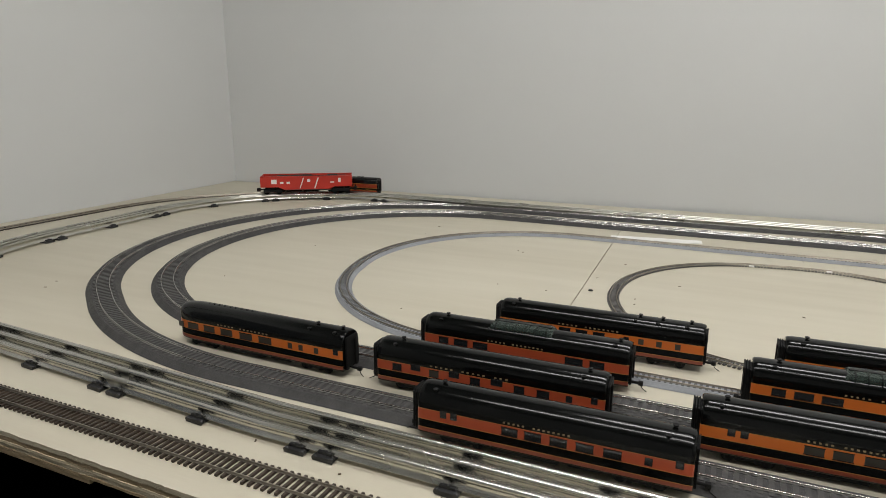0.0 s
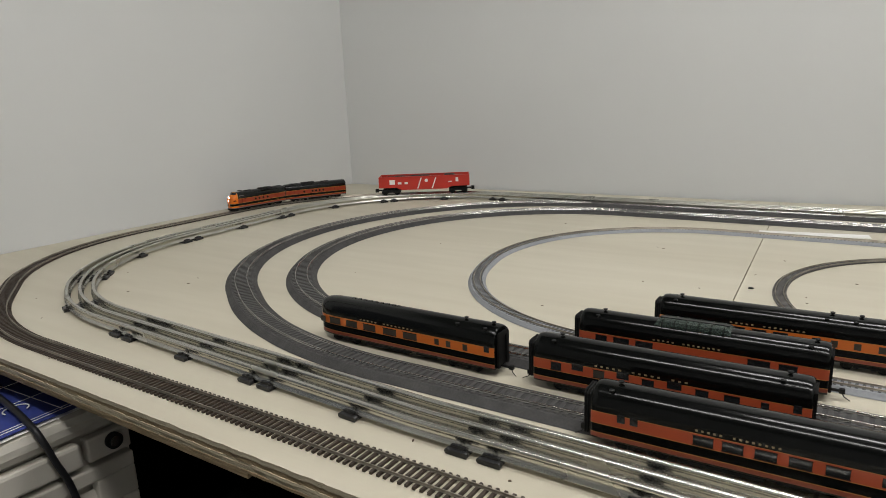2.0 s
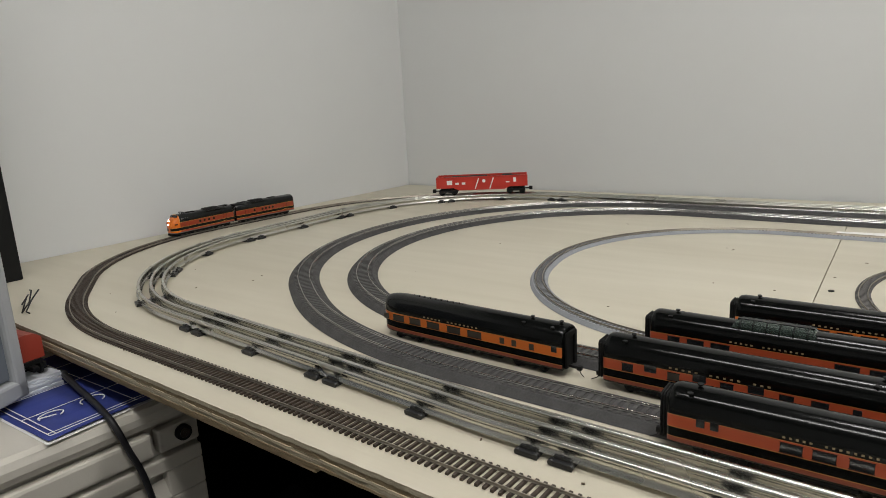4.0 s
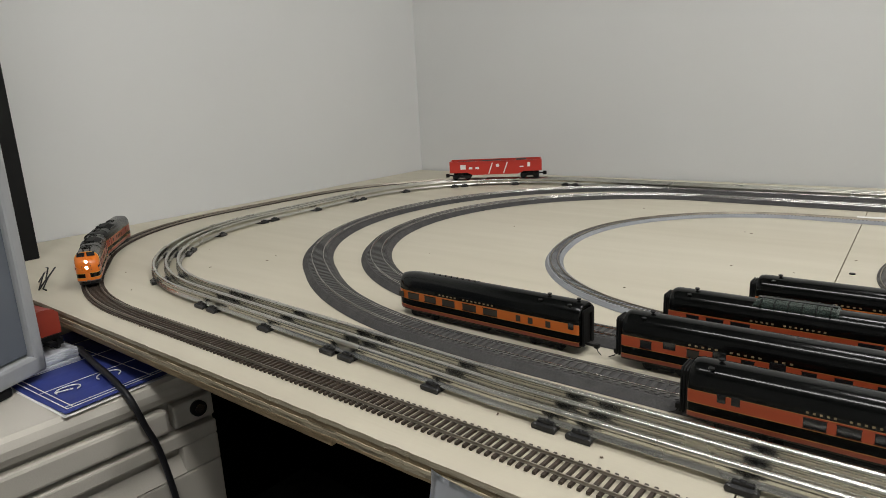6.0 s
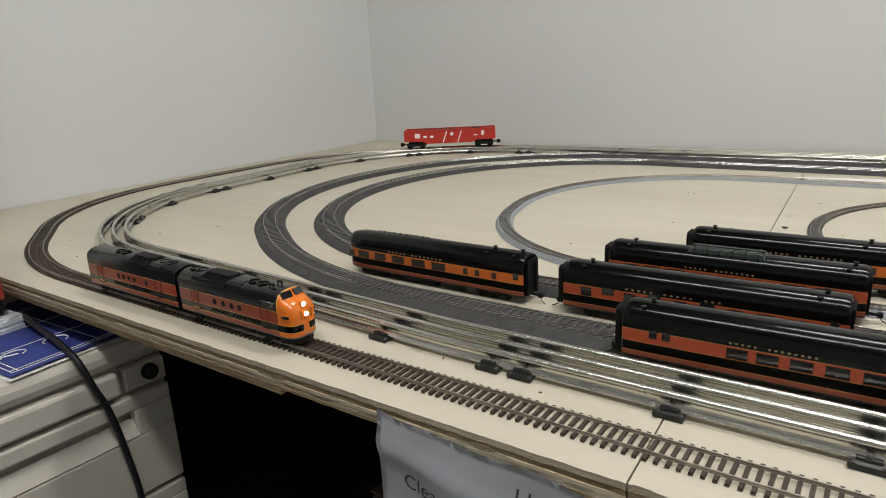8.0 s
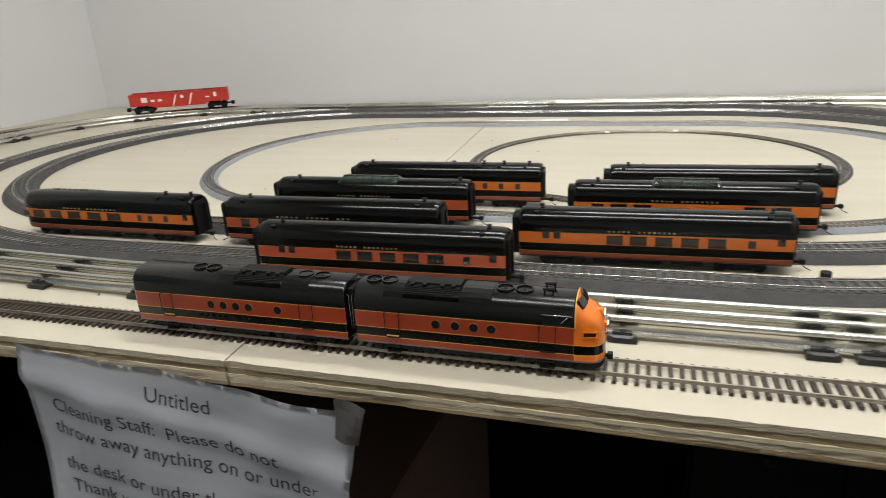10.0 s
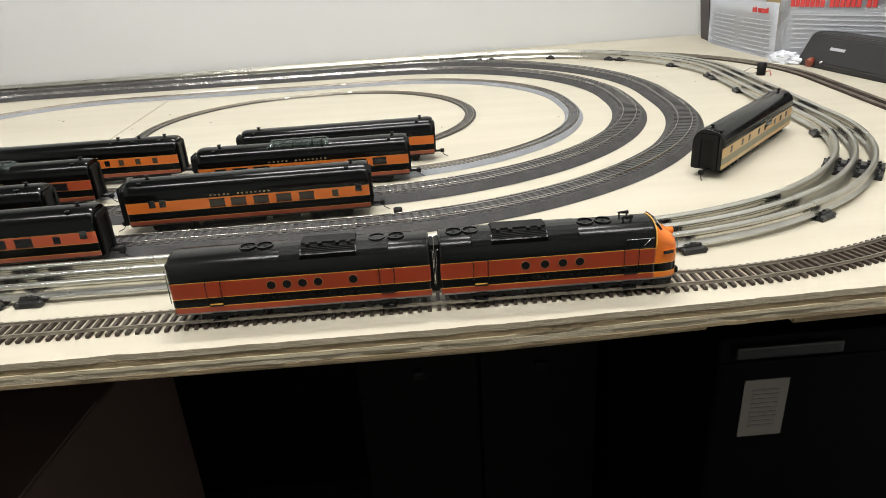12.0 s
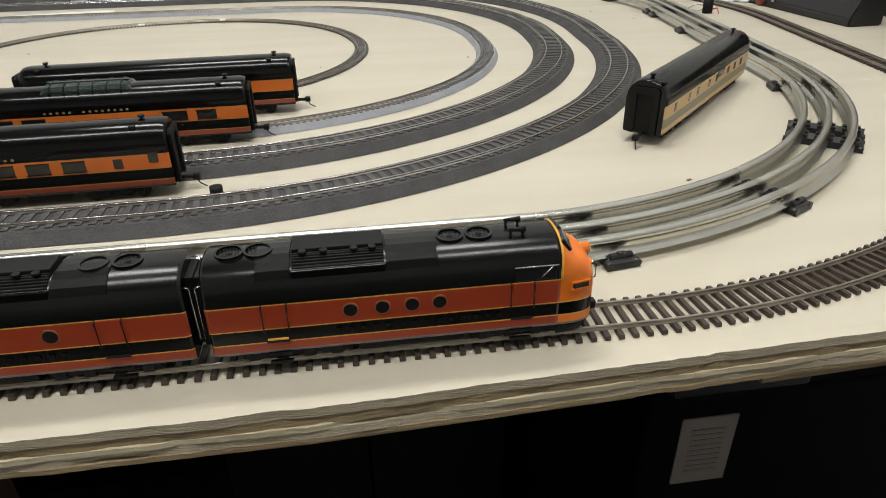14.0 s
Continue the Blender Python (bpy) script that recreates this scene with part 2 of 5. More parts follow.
def tie_mesh(name, length, width, height, material):
    bm = bmesh.new()
    vs = box(bm, -width / 2, width / 2, -length / 2, length / 2, 0, height)
    for v in vs:
        if v.co.z > height / 2:
            v.co.x *= 0.86
            v.co.y *= 0.985
    me = bpy.data.meshes.new(name)
    bm.to_mesh(me)
    bm.free()
    me.materials.append(material)
    return me


def ties(path, track, pitch, length, width, height, z, material, limit_near=None, name="tie"):
    """Cross ties along a loop: those in the stretch limit_near are parts, the rest one joined part."""
    n = int(path.length / pitch)
    me = tie_mesh(name, length, width, height, material)
    rng = random.Random(5)
    rest = bmesh.new()
    for i in range(n):
        s = path.length * i / n
        x, y = path.at(s)
        a = path.turn(s) + rng.uniform(-0.015, 0.015)
        m = pose(x, y, z, 0, 0, math.degrees(a))
        if limit_near and limit_near[0] < x < limit_near[1] and y < limit_near[2]:
            ob = new(name, me)
            ob.parent = track
            ob.matrix_basis = m
        else:
            box(rest, -width / 2, width / 2, -length / 2, length / 2, 0, height, m=m)
    if rest.verts:
        tagged(part(name + "_run", rest, material, track), kind="stuff")
    else:
        rest.free()


# ---- structure ----
X0, X1, Y0, Y1 = -1.16, 1.46, -2.6, 1.265     # inner faces of the room


def wall_piece(name, x0, x1, y0, y1, z0, z1, m, label):
    return tagged(link_mesh(name, boxed(x0, x1, y0, y1, z0, z1), m), label, "wall", kind="structure")


SLANT = math.degrees(math.atan(0.041))
north = wall_piece("wall_north", -1.5, 1.5, 0, 0.1, 0, CEIL + 0.1, WALL, "plain off-white painted wall behind the layout")
north.matrix_basis = pose(0.08, 1.266, 0, 0, 0, SLANT)
wall_piece("wall_west", X0 - 0.1, X0, Y0, 1.35, 0, CEIL + 0.1, WALL, "plain off-white painted side wall beside the layout")
wall_piece("wall_east", X1, X1 + 0.1, Y0, 1.45, 0, CEIL + 0.1, WALL, "plain off-white painted wall beside the power pack")
wall_piece("wall_column", 1.325, X1 - 0.002, 1.02, 1.31, 0, CEIL, WALL, "boxed-out off-white corner column of the wall")
wall_piece("wall_south", X0 - 0.1, X1 + 0.1, Y0 - 0.1, Y0, 0, CEIL + 0.1, WALL, "plain off-white painted wall behind the camera")
tagged(link_mesh("floor", boxed(X0 - 0.1, X1 + 0.1, Y0 - 0.1, 1.45, -0.1, 0), FLOORM), "dark carpeted office floor under the table", "floor", kind="structure")
tagged(link_mesh("ceiling", boxed(X0 - 0.1, X1 + 0.1, Y0 - 0.1, 1.45, CEIL, CEIL + 0.1), CEILM), "unseen dark grey tiled office ceiling", "ceiling", kind="structure")


def strip_fixture(x, y):
    t = thing("ceiling_strip_lamp", "long white fluorescent ceiling strip lamp, switched on", "ceiling lamp", pose(x, y, CEIL), "ceiling lamps")
    part("housing", boxed(-0.49, 0.49, -0.10, 0.10, -0.045, 0, 0.004), WHITE, t)
    part("diffuser", boxed(-0.47, 0.47, -0.08, 0.08, -0.060, -0.045, 0.004), DIFFUSER, t, "glowing diffuser")
    return t


for lx, ly in LAMPS:
    strip_fixture(lx, ly)

# ---- layout board ----
def prism(corners, z0, z1):
    bm = bmesh.new()
    loft(bm, [[(x, y, z) for x, y in corners] for z in (z0, z1)], smooth=False)
    bmesh.ops.recalc_face_normals(bm, faces=bm.faces)
    return bm


def back_edge(x):
    return 1.2595 + 0.041 * (x - 0.08)


def layout_board():
    t = thing("layout_board", "pale birch plywood layout board in two sheets", "table", pose(0, 0, 0))
    f = -0.082

    def skew(x):
        return 0.036 * max(0.0, x - 0.60)

    def seam(y):
        return 0.1335 - 0.043 * (y + 0.082)

    for left in (True, False):
        for nm, z0, z1, d, m in (("top_ply", 0.0046, 0, 0, [PLY, PLY_GREY]), ("core_ply", 0.0092, 0.0046, 0.0008, PLY_DARK), ("middle_ply", 0.0118, 0.0092, 0.0001, PLY_PALE),
                                 ("core_ply", 0.0160, 0.0118, 0.0008, PLY_GREY), ("bottom_ply", 0.0185, 0.0160, 0.0004, PLY_DARK)):
            y0 = f + d
            g = 0.0006 + 0.4 * d
            def rough(xa, xb, q=0):
                n = int((xb - xa) / 0.004)
                out = []
                for i in range(1, n):
                    x = xa + (xb - xa) * i / n
                    v = noise.noise(Vector((x * 60, z0 * 900, 3))) * 0.0007 + noise.noise(Vector((x * 260, z0 * 700, 9))) * 0.0006
                    chip = max(0.0, noise.noise(Vector((x * 18, z0 * 1500, 5))) - 0.30) * 0.006
                    out.append((x, y0 + v + chip + skew(x)))
                return out

            if left:
                c = [(X0 + 0.003, y0), *rough(X0 + 0.003, seam(y0) - g), (seam(y0) - g, y0), (seam(1.25) - g, 1.25), (X0 + 0.003, back_edge(X0))]
            else:
                c = [(seam(y0) + g, y0), *rough(seam(y0) + g, X1 - 0.003), (X1 - 0.003, y0 + skew(X1)), (X1 - 0.003, 1.0), (1.32, 1.0), (1.32, back_edge(1.32)), (seam(1.25) + g, 1.25)]
            bm = prism(c, T - z0, T - z1)
            if nm == "top_ply":
                for face in bm.faces:
                    face.normal_update()
                    face.material_index = 0 if face.normal.z > 0.5 else 1
            part(nm, bm, m, t)
    # thin packing board under the front edges
    part("packing_board", prism([(X0 + 0.01, f + 0.004), (-0.152, f + 0.002), (-0.158, 0.02), (X0 + 0.01, 0.02)], T - 0.0245, T - 0.0187), PLY_EDGE, t)
    part("packing_board", prism([(0.26, f + 0.006), (0.60, f + 0.004), (0.74, f + 0.009), (0.74, 0.02), (0.26, 0.02)], T - 0.0225, T - 0.0187), PLY_DARK, t)
    part("packing_board", prism([(0.80, f + 0.010), (1.30, f + 0.029), (1.30, 0.06), (0.80, 0.06)], T - 0.0235, T - 0.0187), PLY_DARK, t)
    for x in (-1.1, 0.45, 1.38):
        part("leg", boxed(x - 0.02, x + 0.02, 0.90, 0.94, 0, T - 0.0185), SHADE_BROWN, t)
    return t


layout_board()

# ---- tracks ----
HO = Path([(0.745, 0.3990, 0.445), (0.788, 0.69, 0.445), (-0.63, 0.68, 0.455), (-0.665, 0.44, 0.425), (-0.56, 0.432, 0.472)])
OG = Path([(0.703, 0.3760, 0.3575), (0.738, 0.735, 0.367), (-0.54, 0.70, 0.385), (-0.527, 0.431, 0.385), (-0.05, 0.0405, 0.02)])
EZ1 = Path([(0.487, 0.5525, 0.4550), (0.493, 0.637, 0.4560), (-0.24, 0.605, 0.470), (-0.15, 0.657, 0.564)])
EZ2 = Path([(0.486, 0.572, 0.392), (0.495, 0.607, 0.385), (-0.19, 0.602, 0.390), (-0.19, 0.587, 0.4015)])
NG = Path([(0.504, 0.54, 0.290), (0.504, 0.573, 0.290), (0.022, 0.575, 0.290), (0.03, 0.55, 0.292)])
LOOP = Path([(0.425, 0.555, 0.220), (0.42, 0.565, 0.222), (0.380, 0.557, 0.226), (0.380, 0.550, 0.226)])

RAILTOP = {}


def two_rail(name, label, path, gauge, z, rail_h, rail_w, rail_m, pitch, tl, tw, th, tie_m, near=None, bed=None, bed_m=None, bed_h=0.0):
    t = thing(name, label, "model track")
    if bed:
        hb, ht = bed
        part("roadbed", sweep(path, [(-hb, z), (hb, z), (ht, z + bed_h), (-ht, z + bed_h)], smooth=False), bed_m, t)
    zt = z + bed_h - (0.0008 if bed else 0)
    ties(path, t, pitch, tl, tw, th, zt, tie_m, near)
    for sgn in (-1, 1):
        part("rail", sweep(path, rail_section(sgn * (gauge + rail_w) / 2, zt + th - 0.0002, rail_h, rail_w)), rail_m, t)
    RAILTOP[name] = zt + th + rail_h
    return t


two_rail("outer_track", "brown-tie nickel-rail flexible model track", HO, 0.0165, T + 0.0004, 0.0024, 0.0009, RAIL_OLD, 0.0064, 0.0288, 0.0027, 0.0021, TIE_BROWN, near=(-0.72, 1.0, 0.15))
two_rail("roadbed_track_outer", "model track on dark grey moulded roadbed", EZ1, 0.0165, T + 0.0004, 0.0022, 0.0009, RAIL, 0.0079, 0.0275, 0.0038, 0.0016, TIE_GREY, bed=(0.0235, 0.0165), bed_m=BED, bed_h=0.0065)
two_rail("roadbed_track_inner", "model track on dark grey moulded roadbed", EZ2, 0.0165, T + 0.0004, 0.0022, 0.0009, RAIL, 0.0079, 0.0275, 0.0038, 0.0016, TIE_GREY, bed=(0.0235, 0.0165), bed_m=BED, bed_h=0.0065)
two_rail("narrow_roadbed_track", "small-gauge model track on light grey roadbed", NG, 0.009, T + 0.0004, 0.0018, 0.0007, RAIL_OLD, 0.0055, 0.0155, 0.0026, 0.0012, TIE_GREY, bed=(0.0128, 0.0092), bed_m=BED_LIGHT, bed_h=0.005)
two_rail("small_loop_track", "grey small-gauge model track lying on the board", LOOP, 0.009, T + 0.0004, 0.0018, 0.0007, RAIL_OLD, 0.0050, 0.0165, 0.0030, 0.0018, TIE_LOOP)


def tinplate_track():
    t = thing("tinplate_track", "three-rail tubular tinplate track on black steel ties", "model track")
    z = T + 0.0045
    for u in (-0.0172, 0, 0.0172):
        prof = [(u - 0.0040, z), (u + 0.0040, z), (u + 0.0040, z + 0.0006), (u + 0.0010, z + 0.0012), (u + 0.0010, z + 0.0065)]
        prof += [(u + 0.0026 * math.cos(a), z + 0.0092 + 0.0026 * math.sin(a)) for a in [math.radians(d) for d in range(-60, 241, 30)]]
        prof += [(u - 0.0010, z + 0.0065), (u - 0.0010, z + 0.0012), (u - 0.0040, z + 0.0006)]
        part("tubular_rail", sweep(OG, prof), TUBE, t)
    bm = bmesh.new()
    rings = []
    for y, zt, w in ((-0.0268, 0.0006, 0.0098), (-0.0262, 0.0034, 0.0094), (-0.0240, 0.0045, 0.0086), (0.0240, 0.0045, 0.0086), (0.0262, 0.0034, 0.0094), (0.0268, 0.0006, 0.0098)):
        rings.append([(-w, y, 0), (w, y, 0), (w * 0.86, y, zt), (-w * 0.86, y, zt)])
    loft(bm, rings, smooth=False)
    for y in (-0.0245, 0.0245):
        for x in (-0.0078, 0.0078):
            cyl(bm, (x, y - 0.0022, 0.0022), (x, y + 0.0022, 0.0022), 0.0023, 8)
    for u in (-0.0172, 0, 0.0172):
        for v in (-0.0047, 0.0047):
            box(bm, -0.0066, 0.0066, u + v - 0.0016, u + v + 0.0016, 0.0040, 0.0068, 0.0006)
            cyl(bm, (-0.0020, u + v, 0.0066), (0.0020, u + v, 0.0066), 0.0014, 8)
    me = bpy.data.meshes.new("steel_tie")
    bm.to_mesh(me)
    bm.free()
    me.materials.append(TIE_BLACK)
    joints = []
    for k, (a0, a1) in enumerate(OG.arcs[:4]):
        b = OG.arcs[k + 1][0]
        if k == 0:
            joints += [OG.near(0.986, 0.156), OG.near(0.986, 0.156) + 0.285]
            continue
        joints += [a0, (a0 + a1) / 2] + ([a1] if k < 3 else [])
        if k < 3:
            n = max(1, round((b - a1) / 0.256))
            joints += [a1 + (b - a1) * j / n for j in range(1, n)]
    joints += [OG.near(-0.496 + 0.2515 * k, 0.02) for k in range(5)] + [OG.near(0.742, 0.02)]
    joints = sorted(j % OG.length for j in joints)
    joints = [j for j, q in zip(joints, joints[1:] + [joints[0] + OG.length]) if q - j > 0.06]
    for j, q in zip(joints, joints[1:] + [joints[0] + OG.length]):
        for s in (j + 0.014, (j + q) / 2, q - 0.014):
            x, y = OG.at(s)
            ob = new("steel_tie", me)
            ob.parent = t
            ob.matrix_basis = pose(x, y, T + 0.0004, 0, 0, math.degrees(OG.turn(s)))
    return t


tinplate_track()


# ---- passenger cars ----
GOLD = mat("gold_lettering", (0.24, 0.175, 0.09), 0.5, vary=0.05)
GREYWIN = mat("frosted_window", (0.036, 0.032, 0.025), 0.35, vary=0.2, scale=120)
FADED = mat("faded_cream_paint", (0.52, 0.40, 0.22), 0.45, second=(0.56, 0.30, 0.10), scale=25)
OLIVE = mat("faded_olive_paint", (0.22, 0.21, 0.14), 0.5, vary=0.15)
CLEAR = bpy.data.materials.new("clear_dome_plastic")
CLEAR.use_nodes = True
_b = CLEAR.node_tree.nodes["Principled BSDF"]
_b.inputs["Base Color"].default_value = (0.10, 0.135, 0.115, 1)
_b.inputs["Roughness"].default_value = 0.08
_b.inputs["Transmission Weight"].default_value = 0.7
_b.inputs["IOR"].default_value = 1.3


def flat_letters(x0, x1, z, sgn, groups, h=0.0013):
    """Small raised bars in place of the lettering."""
    bm = bmesh.new()
    total = sum(groups) + 1.2 * (len(groups) - 1)
    step = (x1 - x0) / total
    x = x0
    for g in groups:
        for _ in range(g):
            box(bm, x, x + step * 0.42, min(sgn * 0.0157, sgn * 0.0161), max(sgn * 0.0157, sgn * 0.0161), z, z + h)
            x += step
        x += 1.2 * step
    return bm


def coach(label, length, m, orange, windows, notches, vents, letters=None, group="parked passenger cars", dome=None, observation=False, lower=None, dark=None, yellow=None):
    t = thing("passenger_car", label, "model train car", m @ Matrix.Diagonal((1, 1, 1.05, 1)), group)
    h = length / 2
    key_deep = yellow is None

    def at(f):
        return -h + f * length

    half = [(0.0148, 0.0075), (0.0157, 0.0092), (0.0158, 0.0125), (0.0158, 0.0130), (0.0158, 0.0196), (0.0158, 0.0201), (0.0158, 0.0287), (0.0158, 0.0291),
            (0.0157, 0.0335), (0.0147, 0.0378), (0.0124, 0.0418), (0.0088, 0.0446), (0.0045, 0.0461)]
    bands = [0, 4, 2, 3, 2, 1, 2, 0, 0, 0, 0, 0]
    ring = half + [(0, 0.0465)] + [(-y, z) for y, z in half[::-1]]
    mis = bands + [0, 0] + bands[::-1] + [0]
    xs = [(-h, 0.86), (-h + 0.0015, 0.94), (-h + 0.005, 1.0), (h - 0.005, 1.0), (h - 0.0015, 0.94), (h, 0.86)]
    if observation:
        xs = [(-h, 0.40), (-h + 0.0025, 0.60), (-h + 0.007, 0.78), (-h + 0.014, 0.91), (-h + 0.026, 1.0), (h - 0.005, 1.0), (h - 0.0015, 0.94), (h, 0.86)]
    rings = []
    for x, k in xs:
        tip = observation and x < 0
        top = 0.55 + 0.45 * k if tip else 0.4 + 0.6 * k
        rings.append([(x, y * (k if tip else 0.6 + 0.4 * k), z if z < 0.030 else 0.030 + (z - 0.030) * top) for y, z in ring])
    bm = bmesh.new()
    loft(bm, rings, mis)
    bmesh.ops.recalc_face_normals(bm, faces=bm.faces)
    body = part("body", bm, [BLACK, orange, yellow or THINGOLD, dark or BLACK, yellow or LOWRED], t)
    for f, w, gl in windows:
        for sgn in (-1, 1):
            bm = bmesh.new()
            y0, y1 = sorted((sgn * 0.0150, sgn * 0.0161))
            box(bm, at(f) - w / 2, at(f) + w / 2, y0, y1, 0.0211, 0.0273, 0.0004)
            pane = part("window", bm, gl, body)
            if w > 0.008:
                bm = bmesh.new()
                for za in (0.0207, 0.0273):
                    box(bm, at(f) - w / 2 - 0.0003, at(f) + w / 2 + 0.0003, min(sgn * 0.0156, sgn * 0.01635), max(sgn * 0.0156, sgn * 0.01635), za, za + 0.0004)
                part("window_frame", bm, UNDER, body)
    for f, w in notches:
        for sgn in (-1, 1):
            y0, y1 = sorted((sgn * 0.0150, sgn * 0.01625))
            part("upper_window", boxed(at(f) - w / 2, at(f) + w / 2, y0, y1, 0.0238, 0.0300, 0.0004), GLASS, body)
    if letters:
        for sgn in (-1, 1):
            part("lettering", flat_letters(at(letters[0]), at(letters[1]), 0.0305, sgn, letters[2]), GOLD, body, "gold lettering")
    if observation:
        bm = bmesh.new()
        xa, xb = at(0.16), at(0.47)
        tube(bm, [(xa, 0.002, 0.0460), (xa, 0.002, 0.0470), (xb, 0.002, 0.0470), (xb, 0.002, 0.0460)], 0.00025, 5)
        for k in range(1, 9):
            x = xa + (xb - xa) * k / 9
            cyl(bm, (x, 0.002, 0.0458), (x, 0.002, 0.0474), 0.0007, 6)
        part("roof_rail", bm, UNDER, t)
    for f in vents:
        for y, z in ((0.0, 0.0463), (-0.0106, 0.0429)):
            bm = bmesh.new()
            cyl(bm, (at(f) - (0.004 if y else 0), y, z - 0.0004), (at(f) - (0.004 if y else 0), y, z + 0.0012), 0.0010, 8)
            cyl(bm, (at(f) - (0.004 if y else 0), y, z + 0.0010), (at(f) - (0.004 if y else 0), y, z + 0.0024), 0.0019, 10, r2=0.0022)
            part("roof_vent", bm, UNDER, t)
    if dome:
        d0, d1 = at(dome[0]), at(dome[1])
        bm = bmesh.new()
        sec = [(-0.0118, 0.0), (-0.0116, 0.0045), (-0.0095, 0.0072), (-0.004, 0.0084), (0.004, 0.0084), (0.0095, 0.0072), (0.0116, 0.0045), (0.0118, 0.0)]
        loft(bm, [[(x, y * k, 0.0405 + z * q) for y, z in sec] for x, k, q in ((d0, 0.9, 0.1), (d0 + 0.006, 0.97, 0.92), (d0 + 0.010, 1, 1), (d1 - 0.010, 1, 1), (d1 - 0.006, 0.97, 0.92), (d1, 0.9, 0.1))], smooth=False)
        bmesh.ops.recalc_face_normals(bm, faces=bm.faces)
        glass = part("dome_glazing", bm, CLEAR, t, "clear plastic dome glazing")
        for i in range(6):
            x = d0 + 0.010 + (d1 - d0 - 0.020) * i / 5
            bm = bmesh.new()
            tube(bm, [(x, y * 1.02, 0.0405 + z * 1.02) for y, z in sec], 0.0006, 6)
            part("dome_rib", bm, BLACK, glass)
        bm = bmesh.new()
        box(bm, d0 + 0.006, d1 - 0.006, -0.0022, 0.0022, 0.0486, 0.0494, 0.0003)
        part("dome_ridge", bm, BLACK, glass)
    for sgn in ((1,) if observation else (-1, 1)):
        x = sgn * h
        bm = bmesh.new()
        u = [(-0.0105, 0.008), (-0.0066, 0.008), (-0.0066, 0.0372), (0.0066, 0.0372), (0.0066, 0.008), (0.0105, 0.008), (0.0105, 0.0390), (0.0085, 0.0410), (-0.0085, 0.0410), (-0.0105, 0.0390)]
        deep = 1.0 if sgn < 0 and key_deep else 0.35
        loft(bm, [[(x + sgn * d * deep, y * k, 0.02 + (z - 0.02) * k) for y, z in u] for d, k in ((-0.0006, 0.93), (0.0008, 0.93), (0.0012, 1.0), (0.0022, 1.0), (0.0028, 0.93), (0.0034, 1.0), (0.0044, 1.0), (0.0050, 0.93), (0.0056, 1.0), (0.0066, 1.0))], smooth=False)
        bmesh.ops.recalc_face_normals(bm, faces=bm.faces)
        part("diaphragm", bm, UNDER, t)
        part("end_door", boxed(*sorted((x - sgn * 0.0004, x + sgn * 0.0007)), -0.0058, 0.0058, 0.009, 0.0370, 0.0002), HOLE, t)
        bm = bmesh.new()
        tube(bm, [(x - sgn * 0.006, 0, 0.0078), (x + sgn * 0.006, 0, 0.0072), (x + sgn * 0.010, 0, 0.0072)], 0.0013, 6)
        box(bm, *sorted((x + sgn * 0.008, x + sgn * 0.0125)), -0.0022, 0.0022, 0.0052, 0.0092, 0.0006)
        tube(bm, [(x + sgn * 0.010, 0, 0.006), (x + sgn * 0.012, -0.001, 0.0028), (x + sgn * 0.0165, -0.0035, 0.0012)], 0.00045, 5)
        part("coupler", bm, UNDER, t)
    for sgn in (-1, 1):
        xc = sgn * (h - 0.037)
        bm = bmesh.new()
        for y in (-0.0112, 0.0112):
            box(bm, xc - 0.017, xc + 0.017, y - 0.0009, y + 0.0009, 0.0038, 0.0075, 0.0004)
            for dx in (-0.0145, -0.007, 0.007, 0.0145):
                box(bm, xc + dx - 0.0021, xc + dx + 0.0021, y - 0.0018, y + 0.0018, 0.0030, 0.0068, 0.0004)
        box(bm, xc - 0.006, xc + 0.006, -0.011, 0.011, 0.0045, 0.0085)
        truck = part("truck", bm, UNDER, t)
        for dx in (-0.0145, 0.0145):
            w = bmesh.new()
            for y in (-0.0083, 0.0083):
                cyl(w, (xc + dx, y - 0.0013, 0.0055), (xc + dx, y + 0.0013, 0.0055), 0.0055, 16)
            cyl(w, (xc + dx, -0.0083, 0.0055), (xc + dx, 0.0083, 0.0055), 0.001, 6)
            part("wheelset", w, UNDER, truck)
    bm = bmesh.new()
    box(bm, -h * 0.42, h * 0.1, -0.0125, 0.0125, 0.0030, 0.0085, 0.001)
    box(bm, h * 0.16, h * 0.40, -0.0115, 0.0115, 0.0036, 0.0085, 0.001)
    part("underframe", bm, UNDER, t)
    return t


def W(gl, *fw):
    return [(f, w, gl) for f, w in fw]


